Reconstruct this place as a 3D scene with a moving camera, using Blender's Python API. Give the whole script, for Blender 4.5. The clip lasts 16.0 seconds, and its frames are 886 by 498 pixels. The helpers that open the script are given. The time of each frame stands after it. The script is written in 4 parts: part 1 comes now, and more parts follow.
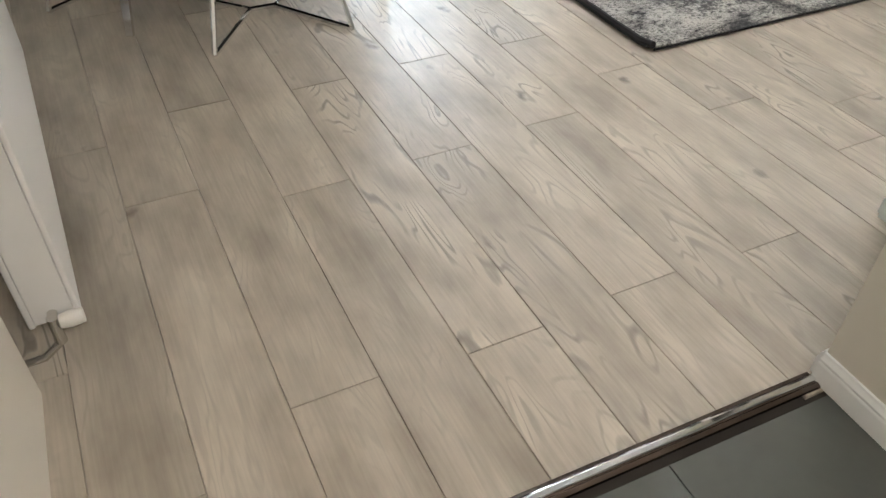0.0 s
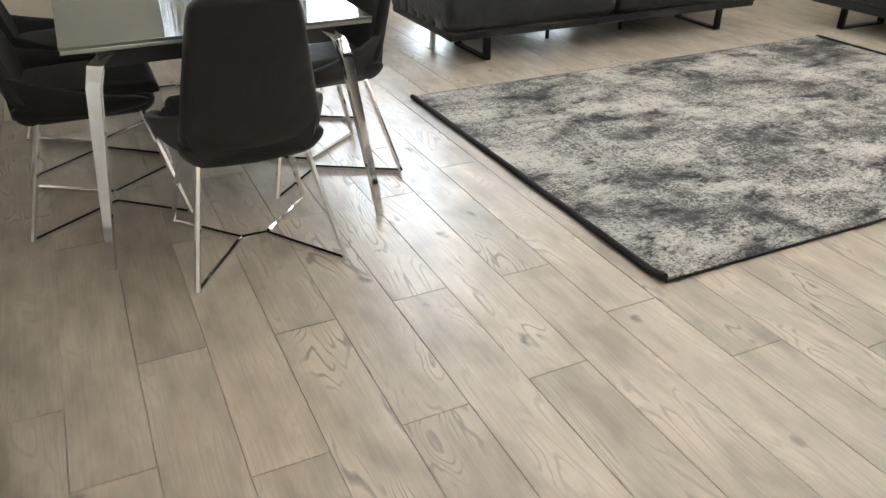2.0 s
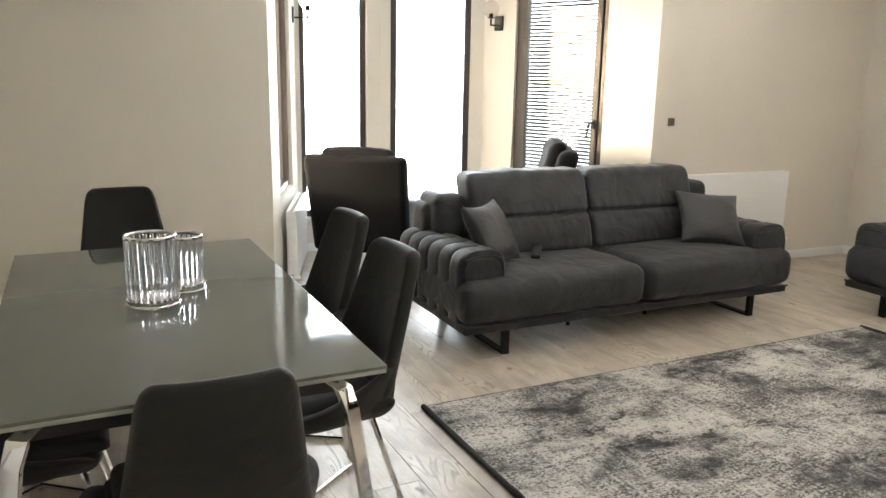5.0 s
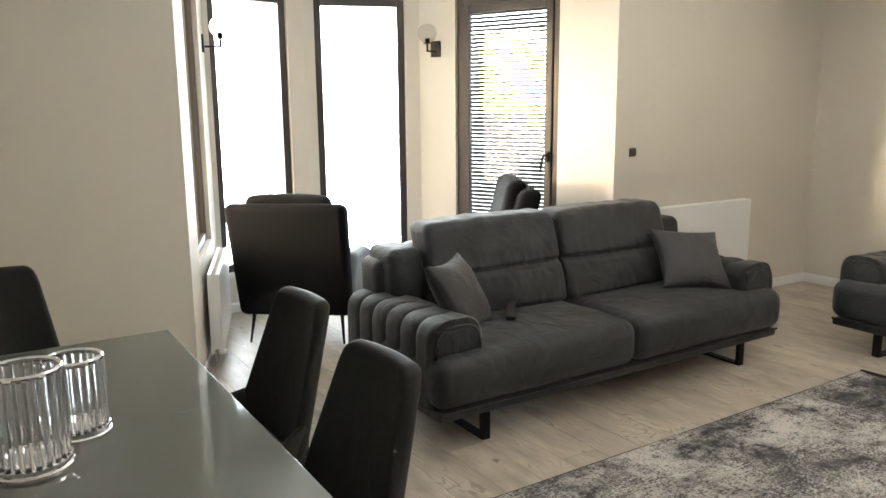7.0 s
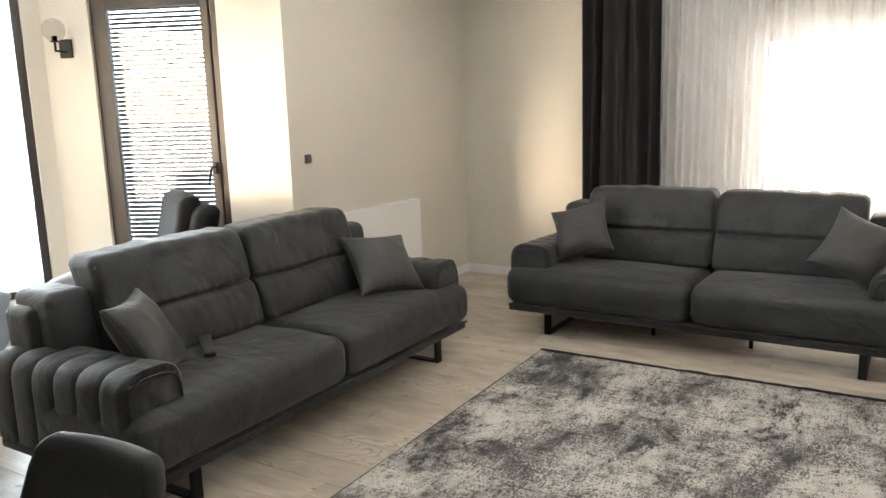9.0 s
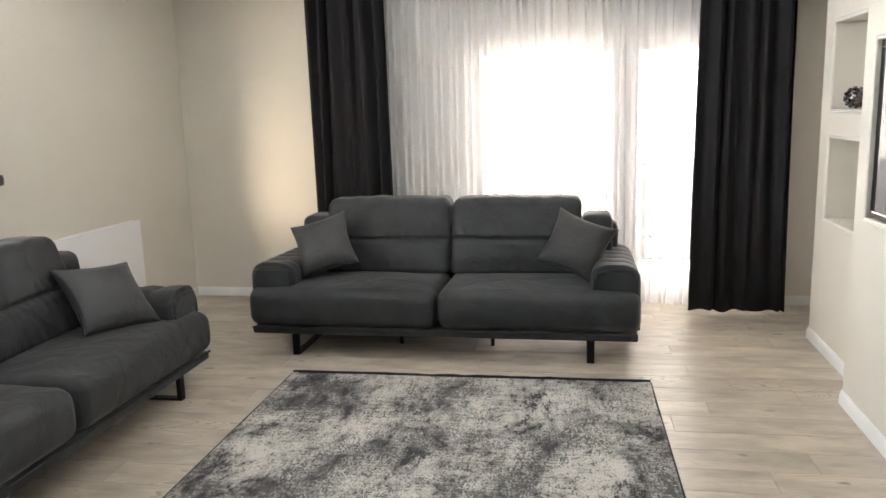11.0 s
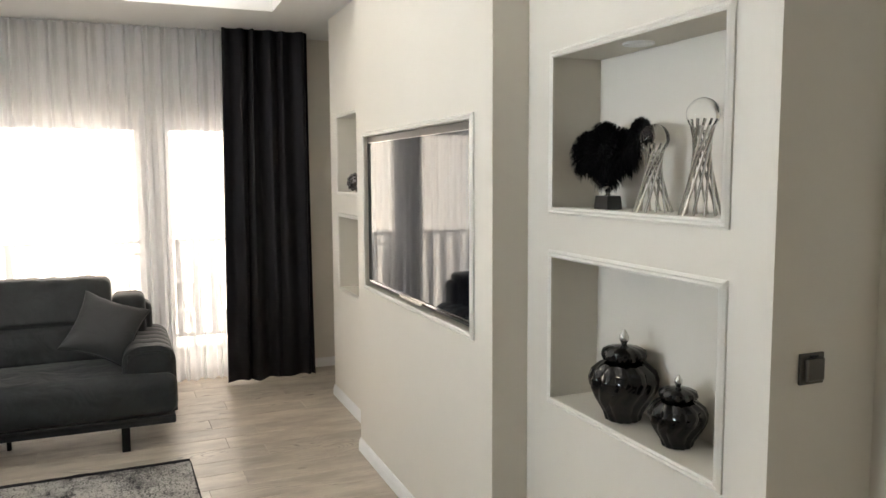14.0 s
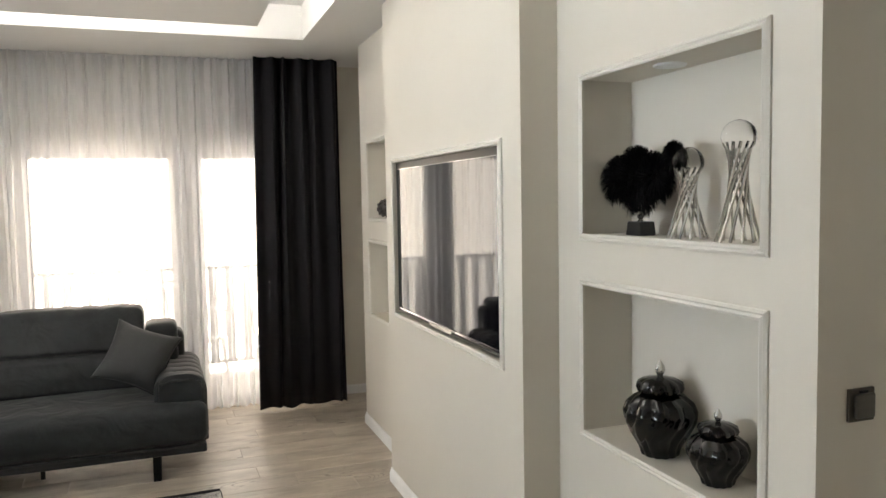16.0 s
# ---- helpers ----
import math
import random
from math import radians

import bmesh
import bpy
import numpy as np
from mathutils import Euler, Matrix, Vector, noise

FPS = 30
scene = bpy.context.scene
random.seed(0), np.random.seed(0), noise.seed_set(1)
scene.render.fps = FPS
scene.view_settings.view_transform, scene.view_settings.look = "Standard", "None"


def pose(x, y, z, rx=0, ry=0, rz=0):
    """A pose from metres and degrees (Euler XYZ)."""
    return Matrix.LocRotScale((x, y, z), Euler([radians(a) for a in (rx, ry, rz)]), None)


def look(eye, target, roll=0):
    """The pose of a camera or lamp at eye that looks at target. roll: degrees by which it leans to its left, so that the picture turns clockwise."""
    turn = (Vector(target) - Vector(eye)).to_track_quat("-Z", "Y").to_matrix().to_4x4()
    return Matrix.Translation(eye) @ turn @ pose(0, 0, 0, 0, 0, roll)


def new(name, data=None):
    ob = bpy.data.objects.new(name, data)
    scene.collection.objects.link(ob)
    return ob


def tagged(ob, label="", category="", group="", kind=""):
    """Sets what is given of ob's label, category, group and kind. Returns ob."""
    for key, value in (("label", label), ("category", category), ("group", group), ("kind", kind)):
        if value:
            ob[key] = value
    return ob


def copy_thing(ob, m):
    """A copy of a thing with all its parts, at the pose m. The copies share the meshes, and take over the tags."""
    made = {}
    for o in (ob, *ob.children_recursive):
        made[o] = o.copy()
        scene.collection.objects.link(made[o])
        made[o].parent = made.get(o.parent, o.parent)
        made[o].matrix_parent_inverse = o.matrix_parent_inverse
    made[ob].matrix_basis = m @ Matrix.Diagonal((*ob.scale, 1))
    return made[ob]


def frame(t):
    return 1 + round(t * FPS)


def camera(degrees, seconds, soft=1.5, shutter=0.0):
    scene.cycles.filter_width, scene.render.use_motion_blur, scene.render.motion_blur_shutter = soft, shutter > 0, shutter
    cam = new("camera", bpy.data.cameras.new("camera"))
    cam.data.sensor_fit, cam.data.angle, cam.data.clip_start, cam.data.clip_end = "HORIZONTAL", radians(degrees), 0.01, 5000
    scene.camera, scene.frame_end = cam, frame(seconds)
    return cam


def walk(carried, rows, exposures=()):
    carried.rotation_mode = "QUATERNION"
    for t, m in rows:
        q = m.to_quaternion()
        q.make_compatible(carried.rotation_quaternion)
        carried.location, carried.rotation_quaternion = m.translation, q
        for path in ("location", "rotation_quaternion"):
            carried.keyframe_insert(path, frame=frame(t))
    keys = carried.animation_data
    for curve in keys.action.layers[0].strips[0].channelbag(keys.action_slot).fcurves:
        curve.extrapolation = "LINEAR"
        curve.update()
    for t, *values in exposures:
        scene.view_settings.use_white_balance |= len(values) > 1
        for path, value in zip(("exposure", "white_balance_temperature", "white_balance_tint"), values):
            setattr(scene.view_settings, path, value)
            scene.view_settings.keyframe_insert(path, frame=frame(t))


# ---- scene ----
cam = camera(60.4, 16.0)
PATH = [
    (0, (0.057, 0.022, 1.22), (0.705, 1.371, -0.106), 1.3),
    (0.5, (0.108, 0.081, 1.222), (0.755, 1.475, -0.057), 1.3),
    (1, (0.17, 0.15, 1.243), (0.825, 1.617, 0.051), 1.2),
    (1.5, (0.218, 0.219, 1.267), (0.892, 1.75, 0.171), 0.4),
    (2, (0.245, 0.3, 1.312), (0.954, 1.886, 0.32), 0.1),
    (2.5, (0.267, 0.372, 1.35), (1.006, 1.997, 0.448), 0.2),
    (3, (0.28, 0.463, 1.393), (1.054, 2.121, 0.586), 0.3),
    (3.5, (0.29, 0.543, 1.419), (1.092, 2.248, 0.748), 0.2),
    (4, (0.31, 0.621, 1.441), (1.113, 2.364, 0.879), -0.1),
    (4.5, (0.368, 0.729, 1.467), (1.153, 2.505, 0.986), -0.1),
    (4.7, (0.395, 0.822, 1.465), (1.179, 2.604, 1.009), 0.6),
    (7, (0.529, 1.709, 1.513), (1.542, 3.393, 1.142), -0.5),
    (7.5, (0.56, 1.84, 1.498), (1.731, 3.421, 1.14), -0.2),
    (8, (0.561, 1.96, 1.506), (1.975, 3.328, 1.147), -0.8),
    (8.5, (0.558, 2.031, 1.509), (2.114, 3.234, 1.145), -1.2),
    (10.8, (0.677, 2.297, 1.498), (2.59, 2.748, 1.129), -1.9),
    (11, (0.643, 2.315, 1.502), (2.575, 2.689, 1.142), -1.7),
    (11.5, (0.581, 2.347, 1.509), (2.542, 2.561, 1.181), -1.6),
    (12, (0.538, 2.342, 1.528), (2.513, 2.371, 1.216), -1.6),
    (12.5, (0.527, 2.311, 1.541), (2.489, 2.068, 1.239), -1.7),
    (13, (0.52, 2.247, 1.537), (2.432, 1.734, 1.253), -1.1),
    (13.5, (0.503, 2.221, 1.535), (2.371, 1.555, 1.275), -0.6),
    (14, (0.498, 2.215, 1.55), (2.341, 1.461, 1.355), -0.3),
    (14.5, (0.497, 2.203, 1.562), (2.328, 1.403, 1.478), 0.3),
    (15, (0.504, 2.195, 1.569), (2.329, 1.378, 1.536), 0.2),
    (15.5, (0.505, 2.199, 1.562), (2.34, 1.408, 1.489), -0.3),
    (16, (0.542, 2.175, 1.563), (2.42, 1.503, 1.429), -1.0),
]
EXPOSURES = [(0.0, 2.66, 6450, 10), (1.5, 2.82, 6500, 10), (2.5, 2.92, 6600, 10), (3.5, 2.95, 6750, 10), (4.7, 2.75, 6850, 10), (7.0, 2.42, 6950, 10), (8.5, 2.6, 6850, 10), (11.0, 2.6, 6400, 10), (12.0, 2.48, 6400, 10), (13.5, 2.16, 6600, 10), (15.0, 1.98, 6800, 10), (16.0, 1.98, 6750, 10)]
walk(cam, [(t, look(eye, target, roll)) for t, eye, target, roll in PATH], EXPOSURES)

# ---- world, sun, large lights ----
world = bpy.data.worlds.new("sky")
scene.world = world
world.use_nodes = True
wn = world.node_tree
sky = wn.nodes.new("ShaderNodeTexSky")
sky.sky_type, sky.sun_disc = "NISHITA", False
SUN_ELEV, SUN_AZ = 9.0, 286.0
sky.sun_elevation, sky.sun_rotation = radians(SUN_ELEV), radians(SUN_AZ)
wn.nodes["Background"].inputs[1].default_value = 0.11
wn.links.new(sky.outputs[0], wn.nodes["Background"].inputs[0])


def lamp(name, kind, m, energy, color, size=1.0, size_y=1.0, angle=0.5, spread=180.0):
    d = bpy.data.lights.new(name, kind)
    d.energy, d.color = energy, color
    if kind == "AREA":
        d.shape, d.size, d.size_y, d.spread = "RECTANGLE", size, size_y, radians(spread)
    if kind == "SUN":
        d.angle = radians(angle)
    ob = new(name, d)
    ob.matrix_world = m
    return ob


sx = math.sin(radians(SUN_AZ)) * math.cos(radians(SUN_ELEV))
sy = math.cos(radians(SUN_AZ)) * math.cos(radians(SUN_ELEV))
lamp("sun", "SUN", look((sx * 20, sy * 20, math.sin(radians(SUN_ELEV)) * 20), (0, 0, 0)), 0.5, (1.0, 0.80, 0.60), angle=9.0)
lamp("east_sky", "AREA", look((8.1, 2.3, 1.25), (5.0, 2.3, 1.25)), 80, (1.0, 0.86, 0.72), 4.4, 2.7)
BAY = [((2.70, 7.34), (3.56, 7.08), 0.085, 0.70, 1.31, 2.00, 9, (0.80, 0.90, 1.0)), ((1.93, 7.24), (2.70, 7.34), 0.04, 0.61, 1.31, 2.00, 8, (0.80, 0.90, 1.0)),
       ((1.38, 5.60), (1.93, 7.24), 0.42, 0.90, 1.48, 1.66, 3.5, (1.0, 0.9, 0.78)), ((3.56, 7.08), (4.25, 5.60), 0.333, 0.87, 1.16, 2.26, 9, (0.80, 0.90, 1.0))]
for (ax, ay), (bx_, by_), u0, w_, zc_, h_, watts, tint in BAY:
    dd = Vector((bx_ - ax, by_ - ay, 0)).normalized()
    out_ = Vector((-dd.y, dd.x, 0))
    pos = Vector((ax, ay, zc_)) + dd * (u0 + w_ / 2) + out_ * 0.21
    lamp("bay_window_sky", "AREA", look(pos, pos - out_), watts * 1.0, tint, w_, h_, spread=105.0)
# Unseen fill light, added to brighten the hall and doorway.
lamp("hall_fill_light", "AREA", look((0.5, -1.1, 2.5), (0.5, -1.1, 0)), 4, (1.0, 0.94, 0.87), 0.4, 0.4)


# ---- materials ----
def mat(name, color, rough=0.5, metal=0.0, var=0.0, scale=4.0, bump=0.0, bscale=60.0, spec=0.5, stretch=(1, 1, 1), color2=None, sheen=0.0, coat=0.0):
    m = bpy.data.materials.new(name)
    m.use_nodes = True
    nt = m.node_tree
    b = nt.nodes["Principled BSDF"]
    b.inputs["Base Color"].default_value = (*color, 1)
    b.inputs["Roughness"].default_value = rough
    b.inputs["Metallic"].default_value = metal
    b.inputs["Specular IOR Level"].default_value = spec
    if sheen:
        b.inputs["Sheen Weight"].default_value = sheen
    if coat:
        b.inputs["Coat Weight"].default_value = coat
        b.inputs["Coat Roughness"].default_value = 0.04
    tc = nt.nodes.new("ShaderNodeTexCoord")
    mp = nt.nodes.new("ShaderNodeMapping")
    mp.inputs["Scale"].default_value = stretch
    nt.links.new(tc.outputs["Object"], mp.inputs["Vector"])
    if var:
        n1 = nt.nodes.new("ShaderNodeTexNoise")
        n1.inputs["Scale"].default_value = scale
        n1.inputs["Detail"].default_value = 5
        n1.inputs["Roughness"].default_value = 0.65
        nt.links.new(mp.outputs[0], n1.inputs["Vector"])
        ramp = nt.nodes.new("ShaderNodeValToRGB")
        c2 = color2 or tuple(c * (1 - var) for c in color)
        ramp.color_ramp.elements[0].color, ramp.color_ramp.elements[0].position = (*c2, 1), 0.35
        ramp.color_ramp.elements[1].color, ramp.color_ramp.elements[1].position = (*color, 1), 0.65
        nt.links.new(n1.outputs["Fac"], ramp.inputs[0])
        nt.links.new(ramp.outputs[0], b.inputs["Base Color"])
        mr = nt.nodes.new("ShaderNodeMapRange")
        mr.inputs[3].default_value, mr.inputs[4].default_value = max(0.0, rough - 0.06), min(1.0, rough + 0.06)
        nt.links.new(n1.outputs["Fac"], mr.inputs[0])
        nt.links.new(mr.outputs[0], b.inputs["Roughness"])
    if bump:
        n2 = nt.nodes.new("ShaderNodeTexNoise")
        n2.inputs["Scale"].default_value = bscale
        n2.inputs["Detail"].default_value = 3
        nt.links.new(mp.outputs[0], n2.inputs["Vector"])
        bp = nt.nodes.new("ShaderNodeBump")
        bp.inputs["Strength"].default_value = bump
        bp.inputs["Distance"].default_value = 0.002
        nt.links.new(n2.outputs["Fac"], bp.inputs["Height"])
        nt.links.new(bp.outputs[0], b.inputs["Normal"])
    return m


def glass_mat(name, color=(1, 1, 1), rough=0.0, ior=1.45):
    m = bpy.data.materials.new(name)
    m.use_nodes = True
    b = m.node_tree.nodes["Principled BSDF"]
    b.inputs["Base Color"].default_value = (*color, 1)
    b.inputs["Roughness"].default_value = rough
    b.inputs["IOR"].default_value = ior
    b.inputs["Transmission Weight"].default_value = 1.0
    return m


def sheer_mat():
    m = bpy.data.materials.new("sheer_voile")
    m.use_nodes = True
    nt = m.node_tree
    nt.nodes.clear()
    out = nt.nodes.new("ShaderNodeOutputMaterial")
    tr, tl, df = (nt.nodes.new("ShaderNodeBsdf" + k) for k in ("Transparent", "Translucent", "Diffuse"))
    tr.inputs[0].default_value = (0.97, 0.97, 0.97, 1)
    tl.inputs[0].default_value = (0.90, 0.91, 0.94, 1)
    df.inputs[0].default_value = (0.86, 0.88, 0.92, 1)
    a, b = nt.nodes.new("ShaderNodeMixShader"), nt.nodes.new("ShaderNodeMixShader")
    a.inputs[0].default_value = 0.45
    tc, mp, nz = nt.nodes.new("ShaderNodeTexCoord"), nt.nodes.new("ShaderNodeMapping"), nt.nodes.new("ShaderNodeTexNoise")
    mp.inputs["Scale"].default_value = (1, 40, 0.6)
    nz.inputs["Scale"].default_value = 20.0
    mr = nt.nodes.new("ShaderNodeMapRange")
    mr.inputs[3].default_value, mr.inputs[4].default_value = 0.50, 0.76
    nt.links.new(tc.outputs["Object"], mp.inputs[0])
    nt.links.new(mp.outputs[0], nz.inputs["Vector"])
    nt.links.new(nz.outputs["Fac"], mr.inputs[0])
    nt.links.new(mr.outputs[0], b.inputs[0])
    nt.links.new(tl.outputs[0], a.inputs[1])
    nt.links.new(df.outputs[0], a.inputs[2])
    nt.links.new(tr.outputs[0], b.inputs[1])
    nt.links.new(a.outputs[0], b.inputs[2])
    nt.links.new(b.outputs[0], out.inputs[0])
    return m


def plank_mat():
    m = bpy.data.materials.new("oak_laminate")
    m.use_nodes = True
    nt = m.node_tree
    N, L = nt.nodes.new, nt.links.new
    b = nt.nodes["Principled BSDF"]
    tc, oi = N("ShaderNodeTexCoord"), N("ShaderNodeObjectInfo")
    off = N("ShaderNodeVectorMath")
    off.operation = "MULTIPLY_ADD"
    off.inputs[1].default_value = (37.0, 91.0, 53.0)
    cmb = N("ShaderNodeCombineXYZ")
    for i in range(3):
        L(oi.outputs["Random"], cmb.inputs[i])
    L(cmb.outputs[0], off.inputs[0])
    L(tc.outputs["Object"], off.inputs[2])
    # cathedral grain: rings of a long distorted noise field
    mp = N("ShaderNodeMapping")
    mp.inputs["Scale"].default_value = (9.0, 1.6, 1)
    L(off.outputs[0], mp.inputs[0])
    n1 = N("ShaderNodeTexNoise")
    n1.inputs["Scale"].default_value, n1.inputs["Detail"].default_value, n1.inputs["Distortion"].default_value = 0.8, 2.5, 0.6
    L(mp.outputs[0], n1.inputs["Vector"])
    rings = N("ShaderNodeMath")
    rings.operation = "MULTIPLY"
    rings.inputs[1].default_value = 100.0
    L(n1.outputs["Fac"], rings.inputs[0])
    sn = N("ShaderNodeMath")
    sn.operation = "SINE"
    L(rings.outputs[0], sn.inputs[0])
    # fine fibres
    mp2 = N("ShaderNodeMapping")
    mp2.inputs["Scale"].default_value = (160, 5, 1)
    L(off.outputs[0], mp2.inputs[0])
    n2 = N("ShaderNodeTexNoise")
    n2.inputs["Scale"].default_value, n2.inputs["Detail"].default_value = 1.0, 4.0
    L(mp2.outputs[0], n2.inputs["Vector"])
    # broad stains and knots
    mp3 = N("ShaderNodeMapping")
    mp3.inputs["Scale"].default_value = (7.5, 2.8, 1)
    L(off.outputs[0], mp3.inputs[0])
    n3 = N("ShaderNodeTexNoise")
    n3.inputs["Scale"].default_value, n3.inputs["Detail"].default_value = 1.3, 6.0
    L(mp3.outputs[0], n3.inputs["Vector"])
    vor = N("ShaderNodeTexVoronoi")
    vor.inputs["Scale"].default_value = 1.0
    mp4 = N("ShaderNodeMapping")
    mp4.inputs["Scale"].default_value = (7.0, 3.6, 1)
    L(off.outputs[0], mp4.inputs[0])
    wob = N("ShaderNodeTexNoise")
    wob.inputs["Scale"].default_value, wob.inputs["Detail"].default_value = 14.0, 3.0
    L(off.outputs[0], wob.inputs["Vector"])
    push = N("ShaderNodeVectorMath")
    push.operation = "MULTIPLY_ADD"
    push.inputs[1].default_value = (0.45, 0.30, 0.0)
    L(wob.outputs["Color"], push.inputs[0])
    L(mp4.outputs[0], push.inputs[2])
    L(push.outputs[0], vor.inputs["Vector"])
    knot = N("ShaderNodeMapRange")
    knot.inputs[1].default_value, knot.inputs[2].default_value, knot.inputs[3].default_value, knot.inputs[4].default_value = 0.03, 0.12, 1.0, 0.0
    L(vor.outputs["Distance"], knot.inputs[0])
    base = N("ShaderNodeValToRGB")
    e = base.color_ramp.elements
    e[0].position, e[0].color = 0.30, (0.340, 0.290, 0.236, 1)
    e[1].position, e[1].color = 0.66, (0.555, 0.488, 0.405, 1)
    L(n3.outputs["Fac"], base.inputs[0])

    def mult(src, fac, lo, hi, fmin, fmax):
        r = N("ShaderNodeMapRange")
        r.inputs[1].default_value, r.inputs[2].default_value, r.inputs[3].default_value, r.inputs[4].default_value = lo, hi, fmin, fmax
        L(fac, r.inputs[0])
        x = N("ShaderNodeVectorMath")
        x.operation = "SCALE"
        L(src, x.inputs[0])
        L(r.outputs[0], x.inputs["Scale"])
        return x.outputs[0]

    gm = N("ShaderNodeMapRange")
    gm.inputs[1].default_value, gm.inputs[2].default_value = 0.50, 0.62
    L(n3.outputs["Fac"], gm.inputs[0])
    ln = N("ShaderNodeMapRange")
    ln.inputs[1].default_value, ln.inputs[2].default_value = 0.45, 1.0
    L(sn.outputs[0], ln.inputs[0])
    gx = N("ShaderNodeMath")
    gx.operation = "MULTIPLY"
    L(gm.outputs[0], gx.inputs[0])
    L(ln.outputs[0], gx.inputs[1])
    pick = N("ShaderNodeMath")
    pick.operation = "MULTIPLY"
    pick.inputs[1].default_value = 7.31
    L(oi.outputs["Random"], pick.inputs[0])
    part_ = N("ShaderNodeMath")
    part_.operation = "FRACT"
    L(pick.outputs[0], part_.inputs[0])
    bold = N("ShaderNodeMapRange")
    bold.inputs[1].default_value, bold.inputs[2].default_value, bold.inputs[3].default_value = 0.35, 0.75, 0.22
    L(part_.outputs[0], bold.inputs[0])
    gy = N("ShaderNodeMath")
    gy.operation = "MULTIPLY"
    L(gx.outputs[0], gy.inputs[0])
    L(bold.outputs[0], gy.inputs[1])
    c = mult(base.outputs[0], gy.outputs[0], 0.0, 1.0, 1.0, 0.50)
    c = mult(c, sn.outputs[0], 0.0, 1.0, 1.0, 0.98)
    c = mult(c, n2.outputs["Fac"], 0.3, 0.7, 0.91, 1.07)
    c = mult(c, knot.outputs[0], 0.0, 1.0, 1.0, 0.40)
    c = mult(c, oi.outputs["Random"], 0.0, 1.0, 0.88, 1.10)
    L(c, b.inputs["Base Color"])
    rr = N("ShaderNodeMapRange")
    rr.inputs[3].default_value, rr.inputs[4].default_value = 0.31, 0.41
    L(n2.outputs["Fac"], rr.inputs[0])
    L(rr.outputs[0], b.inputs["Roughness"])
    bp = N("ShaderNodeBump")
    bp.inputs["Strength"].default_value, bp.inputs["Distance"].default_value = 0.25, 0.0006
    L(n2.outputs["Fac"], bp.inputs["Height"])
    L(bp.outputs[0], b.inputs["Normal"])
    return m


def rug_mat():
    m = bpy.data.materials.new("rug_pile")
    m.use_nodes = True
    nt = m.node_tree
    N, L = nt.nodes.new, nt.links.new
    b = nt.nodes["Principled BSDF"]
    b.inputs["Roughness"].default_value = 0.95
    b.inputs["Specular IOR Level"].default_value = 0.1
    tc = N("ShaderNodeTexCoord")

    def field(scale, stretch, detail, rough=0.6, shift=0.0, warp=0.0):
        mp, n = N("ShaderNodeMapping"), N("ShaderNodeTexNoise")
        mp.inputs["Scale"].default_value = stretch
        mp.inputs["Location"].default_value = (shift, shift * 0.7, 0)
        n.inputs["Scale"].default_value, n.inputs["Detail"].default_value = scale, detail
        n.inputs["Roughness"].default_value, n.inputs["Distortion"].default_value = rough, warp
        L(tc.outputs["Object"], mp.inputs[0])
        L(mp.outputs[0], n.inputs["Vector"])
        return n.outputs["Fac"]

    def total(*terms):
        acc = None
        for o, w in terms:
            s = N("ShaderNodeMath")
            s.operation = "MULTIPLY_ADD"
            s.inputs[1].default_value = w
            L(o, s.inputs[0])
            if acc is None:
                s.inputs[2].default_value = 0.0
            else:
                L(acc, s.inputs[2])
            acc = s.outputs[0]
        return acc

    def step(o, lo, hi):
        r = N("ShaderNodeMapRange")
        r.interpolation_type = "SMOOTHSTEP"
        r.inputs[1].default_value, r.inputs[2].default_value = lo, hi
        L(o, r.inputs[0])
        return r.outputs[0]

    def blend(f, a, c):
        x = N("ShaderNodeMix")
        x.data_type = "RGBA"
        L(f, x.inputs["Factor"])
        for v, k in ((a, 6), (c, 7)):
            if isinstance(v, tuple):
                x.inputs[k].default_value = (*v, 1)
            else:
                L(v, x.inputs[k])
        return x.outputs[2]

    pile = field(70.0, (1.0, 1.5, 1), 3.0, 0.7)
    tuft = field(24.0, (0.9, 1.7, 1), 4.0, 0.75, 5.0)
    across = field(1.0, (5.0, 70.0, 1), 3.0, 0.6, 2.0)
    along_ = field(1.0, (60.0, 3.5, 1), 3.0, 0.6, 9.0)
    cloud = field(2.1, (1.0, 1.3, 1), 5.0, 0.62, 3.0, 0.4)
    blotch = field(3.0, (0.9, 1.3, 1), 10.0, 0.76, 11.0, 0.4)
    pale = step(total((cloud, 0.8), (tuft, 0.60), (pile, 1.0), (across, 0.26), (along_, 0.28)), 1.29, 1.60)
    ground_ = blend(pale, (0.090, 0.088, 0.089), (0.56, 0.535, 0.505))
    ink = step(total((blotch, 1.0), (tuft, 0.42), (pile, 0.40), (across, 0.14)), 0.975, 1.105)
    c = blend(ink, ground_, (0.052, 0.051, 0.055))
    L(c, b.inputs["Base Color"])
    bp = N("ShaderNodeBump")
    bp.inputs["Strength"].default_value, bp.inputs["Distance"].default_value = 0.8, 0.006
    L(pile, bp.inputs["Height"])
    L(bp.outputs[0], b.inputs["Normal"])
    return m


